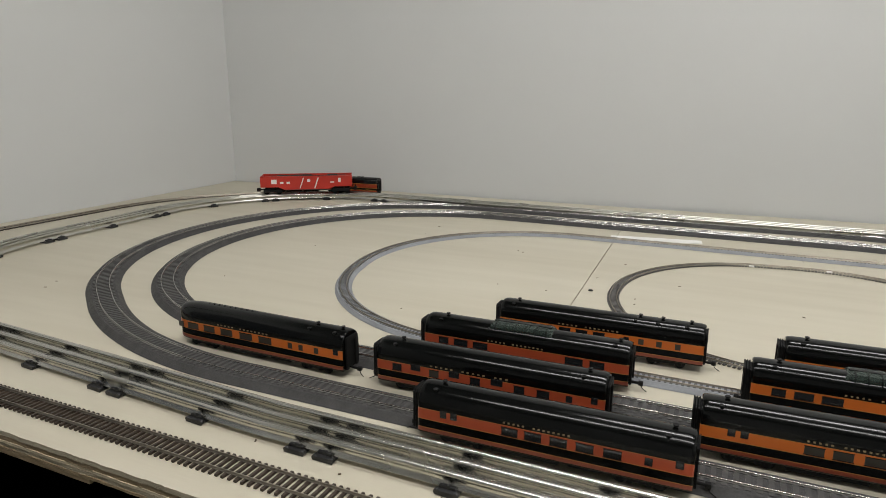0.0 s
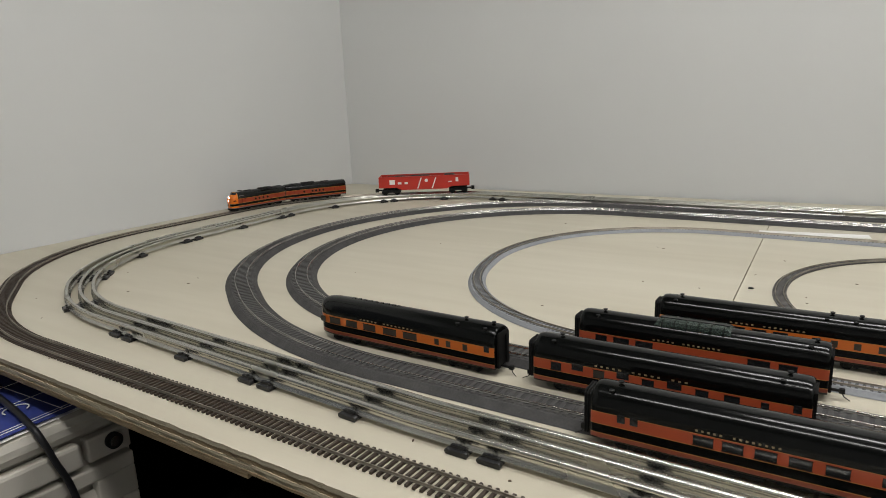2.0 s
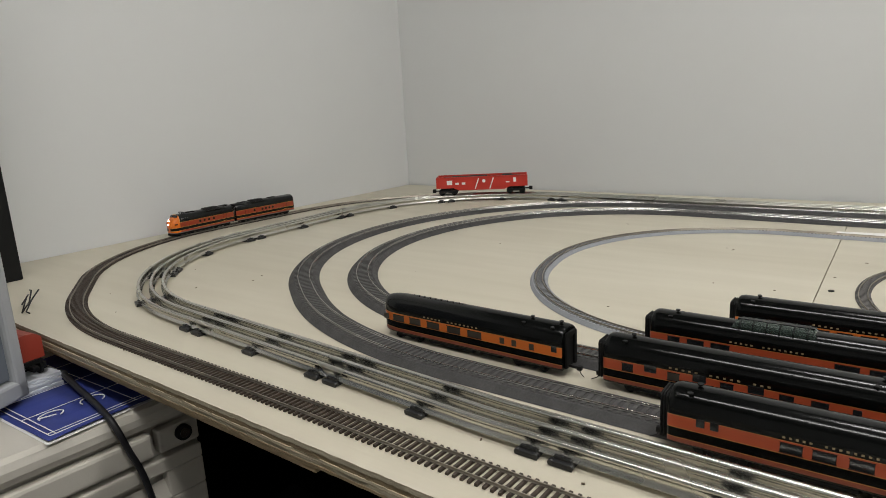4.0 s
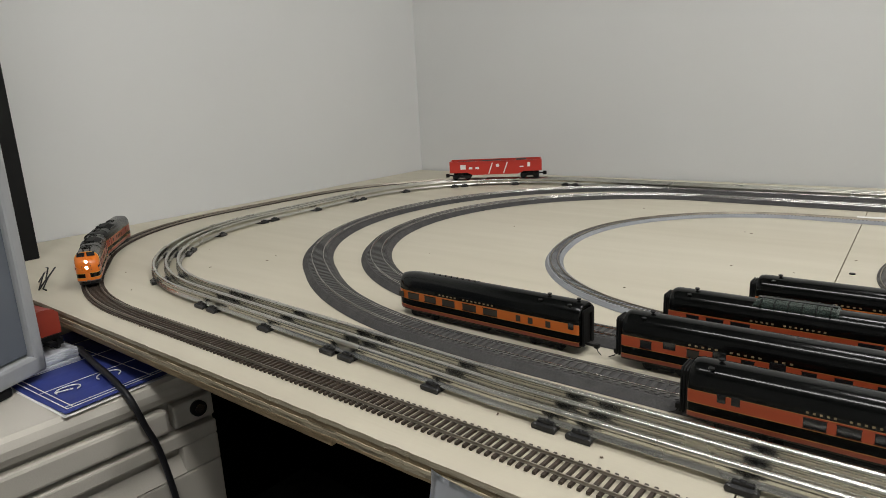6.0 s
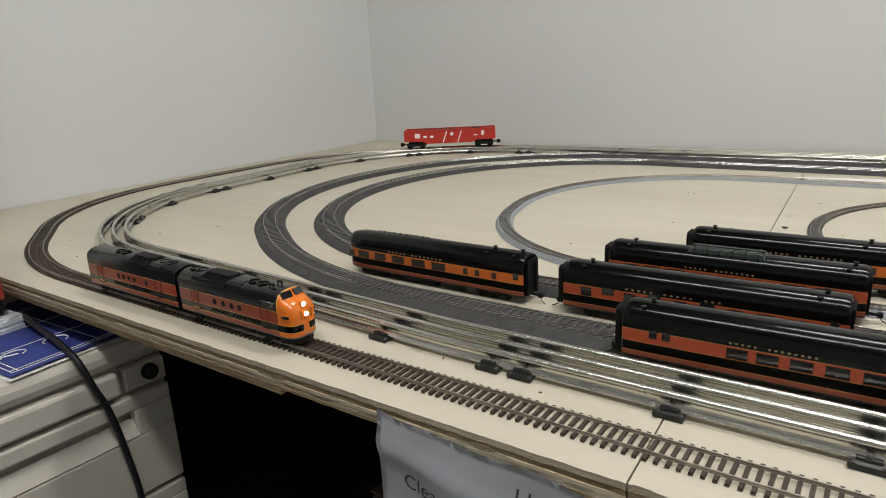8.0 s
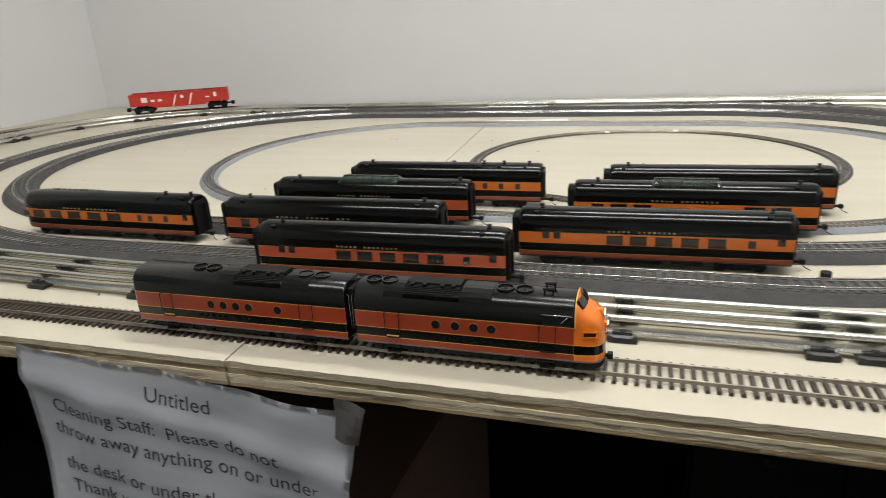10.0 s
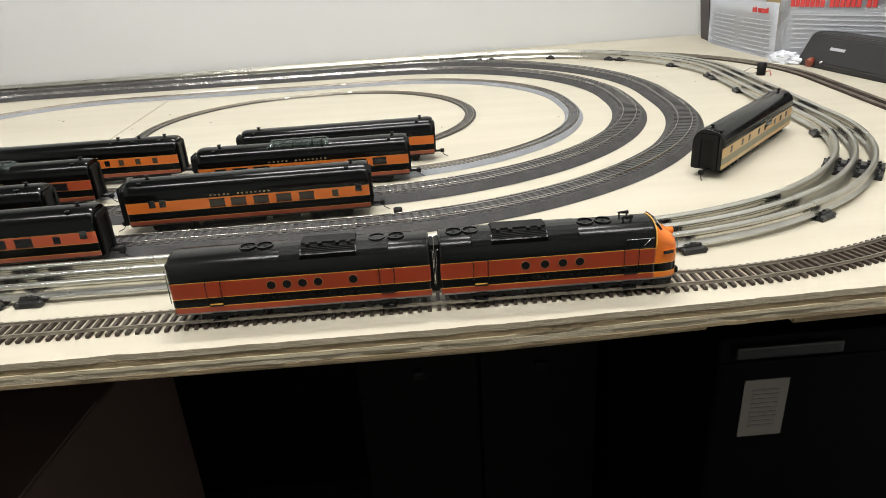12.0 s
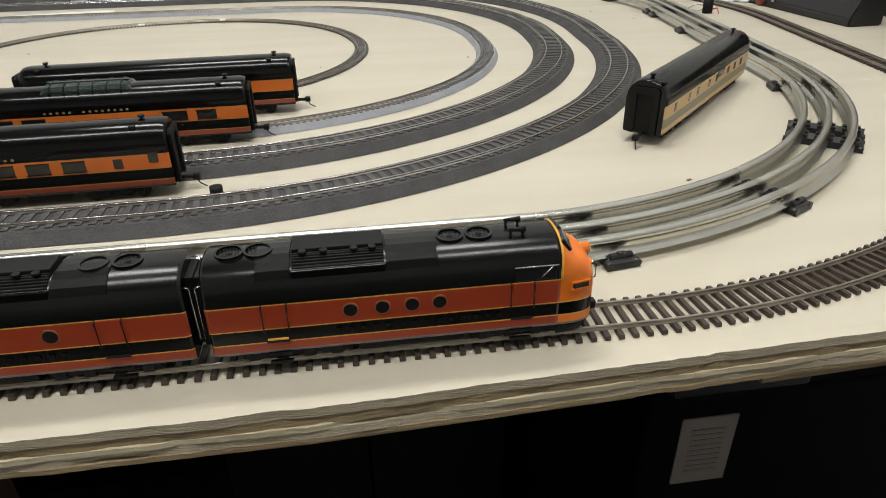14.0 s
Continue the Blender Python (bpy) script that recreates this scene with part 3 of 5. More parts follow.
big, mid, small = 0.0135, 0.0100, 0.0058
DINER = [(f, big) for f in (0.37, 0.457, 0.55, 0.643, 0.738)]
NAME = (0.345, 0.60, (5, 8))
CARS = dict(
    car1=((0.187, 0.074, 1.2), REDOR, "black passenger car with red-orange window band beside the tinplate rails", dict(windows=W(GLASS, *DINER, (0.857, small)), notches=[(0.107, 0.0058), (0.150, 0.0058), (0.955, 0.0058)], vents=(0.085, 0.93), letters=NAME)),
    car1b=((0.403, 0.143, 1.6), ORANGE, "black passenger car with bright orange band and greyish windows", dict(windows=W(GREYWIN, *DINER) + W(GREYWIN, (0.857, small)), notches=[(0.107, 0.0058), (0.150, 0.0058), (0.955, 0.0058)], vents=(0.085, 0.93), letters=NAME)),
    car2=((0.108, 0.146, 1.0), REDOR, "black passenger car with staggered windows in an orange band", dict(windows=W(GLASS, (0.10, mid), (0.465, mid), (0.656, mid), (0.755, 0.0115), (0.86, small)) + W(GREYWIN, (0.277, mid)), notches=[(0.19, 0.0105), (0.37, 0.0105), (0.56, 0.0115), (0.958, 0.0058)], vents=(0.10, 0.925), letters=(0.26, 0.62, (5, 5, 3)))),
    obs=((-0.158, 0.145, -0.6), ORANGE, "round-ended black and orange observation car", dict(windows=W(GREYWIN, (0.04, 0.007), (0.12, 0.016), (0.225, 0.016), (0.335, 0.017), (0.455, 0.0175), (0.57, 0.0175), (0.715, 0.0055), (0.775, 0.0055), (0.86, 0.0055)), notches=[(0.965, 0.0058)], vents=(0.83, 0.965), letters=(0.28, 0.60, (5, 8)), observation=True)),
    dome1=((0.117, 0.228, 0.8), REDOR, "black and orange dome car with clear vista dome", dict(windows=W(GLASS, (0.105, 0.0115), (0.197, 0.0155), (0.298, 0.0165), (0.755, 0.018), (0.86, 0.0145)), notches=[], vents=(0.10, 0.95), letters=(0.335, 0.62, (5, 8)), dome=(0.32, 0.66))),
    dome2=((0.440, 0.240, 1.0), ORANGE, "black and orange dome car with clear vista dome", dict(windows=W(GLASS, (0.105, 0.0115), (0.197, 0.0155), (0.298, 0.0165), (0.755, 0.018), (0.86, 0.0145)), notches=[], vents=(0.10, 0.93), letters=(0.335, 0.62, (5, 8)), dome=(0.32, 0.64))),
    far1=((0.177, 0.309, 0.6), ORANGE, "black and orange passenger car with small grey end windows", dict(windows=W(GLASS, (0.16, 0.013), (0.255, 0.013), (0.345, 0.013), (0.43, 0.013), (0.515, 0.013), (0.647, small)) + W(GREYWIN, (0.717, small), (0.80, small), (0.885, small)), notches=[], vents=(0.085, 0.70, 0.805, 0.935), letters=(0.31, 0.62, (5, 8)))),
    far2=((0.470, 0.312, 1.4), ORANGE, "black and orange baggage car with plain band", dict(windows=W(GLASS, (0.16, 0.013), (0.255, 0.013), (0.345, 0.013)), notches=[(0.3, 0.006)], vents=(0.085, 0.935), letters=(0.42, 0.72, (5, 8)))),
    tan=((0.922, 0.250, 45.0), FADED, "black-roofed passenger car with faded tan sides on the board", dict(windows=W(GLASS, (0.10, 0.005), (0.24, 0.005), (0.33, 0.005), (0.46, 0.005), (0.55, 0.005), (0.70, 0.006), (0.79, 0.006), (0.88, 0.006)), notches=[(0.60, 0.02)], vents=(0.04, 0.95), yellow=FADED, dark=OLIVE)),
)
for key, ((x, y, a), paint, label, extra) in CARS.items():
    length = {"obs": 0.230, "car2": 0.222, "far1": 0.222, "tan": 0.225}.get(key, 0.217)
    coach(label, length, pose(x, y, T + 0.0004, 0, 0, a), paint, **extra)


# ---- locomotives ----
SILVER = mat("silver_paint", (0.18, 0.18, 0.18), 0.45, metal=0.3)
NOSE_ORANGE = mat("bright_orange_paint", (0.72, 0.17, 0.012), 0.28, vary=0.05, coat=0.2)
BODY_RED = mat("brown_red_paint", (0.29, 0.038, 0.012), 0.3, vary=0.12, scale=40)
RIM = mat("dull_brass_rim", (0.22, 0.085, 0.03), 0.45, vary=0.1)
WORN = mat("worn_lettering", (0.009, 0.007, 0.005), 0.8, vary=0.4, scale=300, spec=0.1)


def loco(cab):
    LH = 0.0786 if cab else 0.0830      # half the body's length
    if cab:
        t = thing("diesel_cab_unit", "orange-nosed black and red model diesel locomotive with lit headlamps", "model locomotive")
    else:
        t = thing("diesel_booster_unit", "black and red cabless model diesel unit coupled behind the locomotive", "model locomotive")
    half = [(0.0146, 0.0070), (0.0153, 0.0080), (0.0153, 0.0086), (0.0153, 0.0122), (0.0153, 0.0127), (0.0153, 0.0185), (0.0153, 0.0190), (0.0153, 0.0295), (0.0153, 0.0300),
            (0.0151, 0.0365), (0.0142, 0.0400), (0.0122, 0.0428), (0.0090, 0.0448), (0.0045, 0.0458)]
    bands = [3, 3, 1, 2, 0, 2, 1, 2, 0, 0, 0, 0, 0]
    ring = half + [(0, 0.0460)] + [(-y, z) for y, z in half[::-1]]
    mis = bands + [0, 0] + bands[::-1] + [0]
    front = LH - 0.0172 if cab else LH
    bm = bmesh.new()
    loft(bm, [[(x, y * k, z if z < 0.030 else 0.03 + (z - 0.03) * k) for y, z in ring] for x, k in ((-LH, 0.95), (-LH + 0.0015, 1), (front - 0.0015, 1), (front, 1 if cab else 0.95))], mis)
    bmesh.ops.recalc_face_normals(bm, faces=bm.faces)
    body = part("body", bm, [SATIN, BODY_RED, YELLOW, SILVER], t)
    if cab:
        def section(x, w, top):
            pts = []
            for y, z in ring:
                zz = z if z < 0.0190 else 0.0190 + (z - 0.0190) * (top - 0.0190) / (0.0460 - 0.0190)
                pts.append((x, y * w, zz))
            return pts

        nb = [3, 3, 1, 2, 0, 2, 1, 1, 1, 1, 1, 1, 1]
        nmis = nb + [1, 1] + nb[::-1] + [3]
        secs = [(front, 1.0, 0.0460), (front + 0.0018, 1.0, 0.0450), (front + 0.0050, 0.99, 0.0408), (front + 0.0080, 0.97, 0.0393), (front + 0.0110, 0.925, 0.0378), (front + 0.0134, 0.85, 0.0356), (front + 0.0151, 0.73, 0.0322), (front + 0.0162, 0.58, 0.0280), (front + 0.0168, 0.40, 0.0240), (front + 0.0171, 0.20, 0.0212)]
        bm = bmesh.new()
        loft(bm, [section(*q) for q in secs], nmis, caps=(False, True), cap_mi=1)
        bmesh.ops.recalc_face_normals(bm, faces=bm.faces)
        nose = part("nose", bm, [BLACK, NOSE_ORANGE, YELLOW, SILVER], t, "bright orange rounded nose")
        bm = bmesh.new()
        tube(bm, [(front + 0.0003, y * 1.008, z + 0.0001) for y, z in ring if z > 0.029], 0.0005, 6)
        part("trim_line", bm, YELLOW, nose)
        for sgn in (-1, 1):
            bm = bmesh.new()
            m = pose(front + 0.0036, sgn * 0.0062, 0.0430, 0, 53, sgn * 9)
            box(bm, -0.0030, 0.0030, -0.0050, 0.0050, -0.0012, 0.0006, 0.0003, m=m)
            part("windscreen", bm, GLASS, nose)
            y0, y1 = sorted((sgn * 0.0145, sgn * 0.0156))
            part("side_window", boxed(front - 0.019, front - 0.002, y0, y1, 0.0306, 0.0370, 0.0003), GLASS, body)
            bm = bmesh.new()
            tube(bm, [(front - 0.0195, sgn * 0.0157, 0.0372), (front - 0.0015, sgn * 0.0157, 0.0372)], 0.0003, 5)
            tube(bm, [(front - 0.008, sgn * 0.0158, 0.0325), (front - 0.004, sgn * 0.0158, 0.0366)], 0.0003, 5)
            part("window_frame", bm, STEEL, body)
            y0, y1 = sorted((sgn * 0.0128, sgn * 0.0143))
            m = pose(front + 0.0088, sgn * 0.0147, 0.0262, 0, 0, -sgn * 11)
            bm = bmesh.new()
            box(bm, -0.0035, 0.0035, -0.0006, 0.0006, -0.0013, 0.0013, 0.0003, m=m)
            part("number_board", bm, GLASS, nose)
            bm = bmesh.new()
            for dz in (-0.0017, 0.0017):
                box(bm, -0.0042, 0.0042, -0.0008, 0.0008, dz - 0.0003, dz + 0.0003, m=m)
            part("number_board_frame", bm, NOSE_ORANGE, nose)
            bm = bmesh.new()
            tube(bm, [(front + 0.0163, sgn * 0.0052, 0.030), (front + 0.0182, sgn * 0.0056, 0.0295), (front + 0.0182, sgn * 0.0056, 0.0235), (front + 0.0168, sgn * 0.0052, 0.0230)], 0.0003, 6)
            part("grab_iron", bm, UNDER, nose)
        for zc, xc in ((0.0350, front + 0.0148), (0.0268, front + 0.0167)):
            bm = bmesh.new()
            cyl(bm, (xc - 0.006, 0, zc), (xc + 0.0012, 0, zc), 0.0025, 16)
            housing = part("headlamp", bm, NOSE_ORANGE, nose)
            bm = bmesh.new()
            cyl(bm, (xc + 0.0008, 0, zc), (xc + 0.0014, 0, zc), 0.0020, 16)
            part("lens", bm, HEADLAMP, t, "lit headlamp lens")
        bm = bmesh.new()
        pil = [(front + 0.000, 0.0140), (front + 0.008, 0.0130), (front + 0.0135, 0.0098), (front + 0.0163, 0.0055), (front + 0.0170, 0)]
        outer = pil + [(x, -y) for x, y in pil[-2::-1]]
        rings = [[(x, y, z) for x, y in outer] for z in (0.0020, 0.0072)]
        loft(bm, rings, smooth=True)
        part("pilot", bm, UNDER, t)
        bm = bmesh.new()
        rings = [[(x + 0.0004, y * 1.03, z) for x, y in outer] for z in (0.0072, 0.0090)]
        loft(bm, rings, smooth=True)
        part("pilot_rim", bm, SILVER, t, "dull silver rim under the nose")
    holes = (0.35, 0.43, 0.505, 0.575) if cab else (0.385, 0.445, 0.505, 0.565, 0.70)
    for f in holes:
        for sgn in (-1, 1):
            x = -LH + f * 2 * LH
            bm = bmesh.new()
            cyl(bm, (x, sgn * 0.0149, 0.0245), (x, sgn * 0.01565, 0.0245), 0.0033, 20)
            rim = part("porthole", bm, RIM, body)
            bm = bmesh.new()
            cyl(bm, (x, sgn * 0.0150, 0.0245), (x, sgn * 0.01575, 0.0245), 0.0027, 20)
            part("porthole_glass", bm, HOLE, body)
    doors = (0.165, 0.79) if cab else (0.165, 0.83)
    for f in doors:
        x = -LH + f * 2 * LH
        for sgn in (-1, 1):
            y0, y1 = sorted((sgn * 0.0150, sgn * 0.01555))
            door = part("side_door", boxed(x - 0.0040, x + 0.0040, y0, y1, 0.0192, 0.0297, 0.0002), BODY_RED, body)
            for dx in (-0.0048, 0.0048):
                bm = bmesh.new()
                tube(bm, [(x + dx, sgn * 0.0152, 0.0300), (x + dx, sgn * 0.0163, 0.0290), (x + dx, sgn * 0.0163, 0.0180), (x + dx, sgn * 0.0152, 0.0172)], 0.00035, 5)
                part("grab_iron", bm, UNDER, body)
            bm = bmesh.new()
            for z in (0.0020, 0.0060, 0.0125):
                box(bm, x - 0.0045, x + 0.0045, *sorted((sgn * 0.0140, sgn * 0.0160)), z, z + 0.0008)
            part("steps", bm, UNDER, t)
            if f < 0.5:
                part("door_sill", boxed(x - 0.0040, x + 0.0040, *sorted((sgn * 0.0151, sgn * 0.0160)), 0.0136, 0.0142), YELLOW, body)
    fans = (0.065, 0.135, 0.615, 0.69) if cab else (0.30, 0.365, 0.80, 0.875)
    for f in fans:
        x = -LH + f * 2 * LH
        bm = bmesh.new()
        rings = []
        for a in range(25):
            an = 2 * math.pi * a / 24
            cx, sx = math.cos(an), math.sin(an)
            rings.append([(x + r * cx, r * sx - 0.0008, z) for r, z in ((0.0056, 0.0450), (0.0056, 0.0468), (0.0047, 0.0468), (0.0047, 0.0450))])
        loft(bm, rings, caps=(False, False), smooth=False)
        fan = part("roof_fan", bm, SATIN, t)
        bm = bmesh.new()
        cyl(bm, (x, -0.0008, 0.0450), (x, -0.0008, 0.0455), 0.0047, 20)
        cyl(bm, (x, -0.0008, 0.0455), (x, -0.0008, 0.0463), 0.0010, 10)
        for k in range(-3, 4):
            w = math.sqrt(0.0046 ** 2 - (k * 0.0012) ** 2)
            box(bm, x - w, x + w, k * 0.0012 - 0.00095, k * 0.0012 - 0.00065, 0.0455, 0.0459)
            box(bm, x + k * 0.0012 - 0.00015, x + k * 0.0012 + 0.00015, -w - 0.0008, w - 0.0008, 0.0455, 0.0460)
        part("fan_grille", bm, UNDER, fan)
    rx0, rx1 = (-LH + 0.215 * 0.16, -LH + 0.435 * 0.16) if cab else (-LH + 0.53 * 0.16, -LH + 0.745 * 0.16)
    for sgn in (-1, 1):
        for k in range(7):
            u = k / 6
            y, z = 0.0062 + 0.0064 * u, 0.0466 - 0.0040 * u ** 1.6
            part("louvre", boxed(rx0, rx1, *sorted((sgn * (y - 0.0005), sgn * (y + 0.0005))), z - 0.0022, z, 0.0002), UNDER, t)
        part("louvre_ledge", boxed(rx0 - 0.0004, rx1 + 0.0004, *sorted((sgn * 0.0128, sgn * 0.0142)), 0.0396, 0.0432, 0.0003), BLACK, t)
    part("radiator_housing", boxed(rx0, rx1, -0.0056, 0.0056, 0.0444, 0.0480, 0.0003), UNDER, t)
    for k in range(4):
        x = rx0 + (rx1 - rx0) * (0.12, 0.35, 0.68, 0.88)[k]
        bm = bmesh.new()
        cyl(bm, (x, -0.0074, 0.0450), (x, -0.0074, 0.0476), 0.0010, 10)
        cyl(bm, (x, -0.0074, 0.0468), (x, -0.0074, 0.0482), 0.0015, 12)
        part("exhaust_stub", bm, UNDER, t)
    roof = [(y, z) for y, z in ring if z > 0.0395]
    for x0, x1 in ((rx0 - 0.014, rx0 - 0.0006), (rx1 + 0.0006, rx1 + 0.021)):
        bm = bmesh.new()
        skin = [[(x, y * k, z + d) for y, z in roof] for x, k, d in ((x0, 1.0, -0.0004), (x0 + 0.0003, 1.012, 0.0004), (x1 - 0.0003, 1.012, 0.0004), (x1, 1.0, -0.0004))]
        loft(bm, skin, caps=(False, False), smooth=False)
        bmesh.ops.recalc_face_normals(bm, faces=bm.faces)
        part("roof_panel", bm, SATIN, t)
    if cab:
        x = -LH + 0.775 * 0.16
        for y in (-0.0045, 0.0045):
            bm = bmesh.new()
            cyl(bm, (x - 0.004, y, 0.0485), (x + 0.003, y, 0.0485), 0.0006, 8, r2=0.0013)
            cyl(bm, (x - 0.003, y, 0.0455), (x - 0.003, y, 0.0485), 0.0006, 8)
            cyl(bm, (x + 0.002, y, 0.0455), (x + 0.002, y, 0.0485), 0.0006, 8)
            part("air_horn", bm, UNDER, t)
    for sgn in (-1, 1):
        part("lettering", flat_letters(-0.030, 0.040, 0.0149, sgn, (5, 8), 0.0016), WORN, body, "dull worn lettering")
    for sgn in (-1, 1):
        xc = sgn * 0.047
        bm = bmesh.new()
        for y in (-0.0118, 0.0118):
            box(bm, xc - 0.021, xc + 0.021, y - 0.001, y + 0.001, 0.0035, 0.0078, 0.0004)
            for dx in (-0.0165, -0.0055, 0.0055, 0.0165):
                box(bm, xc + dx - 0.0024, xc + dx + 0.0024, y - 0.0020, y + 0.0020, 0.0026, 0.0066, 0.0005)
        truck = part("truck", bm, UNDER, t)
        for dx in (-0.0165, 0.0165):
            w = bmesh.new()
            for y in (-0.0086, 0.0086):
                cyl(w, (xc + dx, y - 0.0013, 0.0058), (xc + dx, y + 0.0013, 0.0058), 0.0058, 18)
            cyl(w, (xc + dx, -0.0086, 0.0058), (xc + dx, 0.0086, 0.0058), 0.001, 6)
            part("wheelset", w, UNDER, truck)
    part("fuel_tank", boxed(-0.022, 0.022, -0.0125, 0.0125, 0.0025, 0.0080, 0.001), UNDER, t)
    ends = [-1, 1]
    for sgn in ends:
        x = sgn * LH + (0.0005 if cab and sgn > 0 else 0)
        bm = bmesh.new()
        tube(bm, [(x - sgn * 0.010, 0, 0.0060), (x + sgn * 0.003, 0, 0.0060)], 0.0012, 6)
        box(bm, *sorted((x + sgn * 0.0005, x + sgn * 0.0040)), -0.0020, 0.0020, 0.0042, 0.0082, 0.0006)
        part("coupler", bm, UNDER, t)
        if not (cab and sgn > 0):
            bm = bmesh.new()
            for d in (0.0010, 0.0024):
                for y0, y1, z0, z1 in ((-0.0075, -0.0050, 0.010, 0.040), (0.0050, 0.0075, 0.010, 0.040), (-0.0075, 0.0075, 0.038, 0.0405)):
                    box(bm, *sorted((x + sgn * (d - 0.0012), x + sgn * (d + 0.0006))), y0, y1, z0, z1, 0.0004)
            part("diaphragm", bm, UNDER, t)
            for y in (-0.0122, 0.0122):
                bm = bmesh.new()
                tube(bm, [(x + sgn * 0.0002, y, 0.0390), (x + sgn * 0.0022, y, 0.0384), (x + sgn * 0.0022, y, 0.0150)], 0.00035, 5)
                part("grab_iron", bm, STEEL, t)
    return t


cab_unit, booster = loco(True), loco(False)


# ---- gondola ----
def gondola():
    a = math.degrees(OG.turn(OG.near(-0.735, 1.012)))
    x, y = OG.at(OG.near(-0.735, 1.012))
    t = thing("gondola_car", "red toy gondola freight car with white markings", "model freight car", pose(x, y, T + 0.0159, 0, 0, a - 180))
    L, hw = 0.118, 0.0275
    for sgn in (-1, 1):
        bm = bmesh.new()
        y0, y1 = sorted((sgn * hw, sgn * (hw - 0.002)))
        prof = [(-L, 0.020), (-L + 0.045, 0.020), (-L + 0.060, 0.0135), (L - 0.060, 0.0135), (L - 0.045, 0.020), (L, 0.020), (L, 0.0470), (-L, 0.0470)]
        loft(bm, [[(px, yy, pz) for px, pz in prof] for yy in (y0, y1)], smooth=False)
        bmesh.ops.recalc_face_normals(bm, faces=bm.faces)
        side = part("side", bm, RED, t)
        part("top_rail", boxed(-L, L, *sorted((sgn * (hw - 0.0025), sgn * (hw + 0.0012))), 0.0465, 0.0485, 0.0005), RED, side)
        yy = sorted((sgn * (hw - 0.0002), sgn * (hw + 0.0004)))
        for x0, x1, z0, z1 in ((-L + 0.028, -L + 0.042, 0.0285, 0.0400), (-L + 0.050, -L + 0.059, 0.0285, 0.0340), (-L + 0.067, -L + 0.076, 0.0285, 0.0340), (L - 0.036, L - 0.029, 0.0310, 0.0420), (L - 0.056, L - 0.046, 0.0300, 0.0330)):
            part("white_marking", boxed(x0, x1, *yy, z0, z1), WHITE, side, "worn white marking")
        for i in range(2):
            bm = bmesh.new()
            box(bm, -0.0014, 0.0014, *yy, -0.0150, 0.0150, m=pose(-0.012 + i * 0.038, 0, 0.030, 0, 20, 0))
            part("white_slash", bm, WHITE, side, "slanting white stripe")
        bm = bmesh.new()
        cyl(bm, (0.006, yy[0], 0.0365), (0.006, yy[1], 0.0365), 0.0045, 10)
        part("white_emblem", bm, WHITE, side, "white emblem")
    for sgn in (-1, 1):
        part("end_wall", boxed(*sorted((sgn * L, sgn * (L - 0.002))), -hw + 0.002, hw - 0.002, 0.020, 0.0475), RED, t)
    part("floor_pan", boxed(-L + 0.002, L - 0.002, -hw + 0.002, hw - 0.002, 0.0195, 0.0225), RED, t)
    bm = bmesh.new()
    rng = random.Random(3)
    for i in range(9):
        xx = -L + 0.03 + i * 0.022
        box(bm, xx - 0.014, xx + 0.014, -0.018, 0.018, 0.0225, 0.0440 + rng.uniform(0, 0.005), 0.003)
    part("load", bm, UNDER, t, "dark rubble load")
    for sgn in (-1, 1):
        xc = sgn * (L - 0.030)
        bm = bmesh.new()
        for y in (-0.0205, 0.0205):
            box(bm, xc - 0.024, xc + 0.024, y - 0.0018, y + 0.0018, 0.0065, 0.0135, 0.001)
            for dx in (-0.016, 0.016):
                box(bm, xc + dx - 0.006, xc + dx + 0.006, y - 0.003, y + 0.003, 0.005, 0.0125, 0.001)
        box(bm, xc - 0.008, xc + 0.008, -0.02, 0.02, 0.008, 0.0197)
        box(bm, *sorted((xc, sgn * (L + 0.006))), -0.003, 0.003, 0.009, 0.012)
        truck = part("truck", bm, UNDER, t)
        for dx in (-0.016, 0.016):
            w = bmesh.new()
            for y in (-0.0165, 0.0165):
                cyl(w, (xc + dx, y - 0.002, 0.0085), (xc + dx, y + 0.002, 0.0085), 0.0085, 16)
            cyl(w, (xc + dx, -0.0165, 0.0085), (xc + dx, 0.0165, 0.0085), 0.0015, 6)
            part("wheelset", w, UNDER, truck)
        bm = bmesh.new()
        box(bm, *sorted((sgn * (L + 0.004), sgn * (L + 0.013))), -0.005, 0.005, 0.006, 0.015, 0.001)
        part("coupler", bm, UNDER, t)
    return t


gondola()


# ---- note taped to the board's edge ----
def text_bm(body, size, m):
    cu = bpy.data.curves.new("note_text", "FONT")
    cu.body, cu.size = body, size
    tmp = bpy.data.objects.new("note_text", cu)
    me = bpy.data.meshes.new_from_object(tmp)
    bm = bmesh.new()
    bm.from_mesh(me)
    bpy.data.objects.remove(tmp)
    bpy.data.meshes.remove(me)
    for v in bm.verts:
        v.co = m @ v.co
    return bm


def sag(x, z):
    """How far the sheet bulges from the board's edge."""
    return 0.004 + 0.010 * (-z / 0.2) ** 2 + 0.0035 * math.exp(-((z + 0.030 + 0.10 * (x - 0.05)) / 0.010) ** 2) + 0.0022 * math.sin(x * 34 + z * 22) + 0.0012 * math.sin(x * 90 - z * 40)


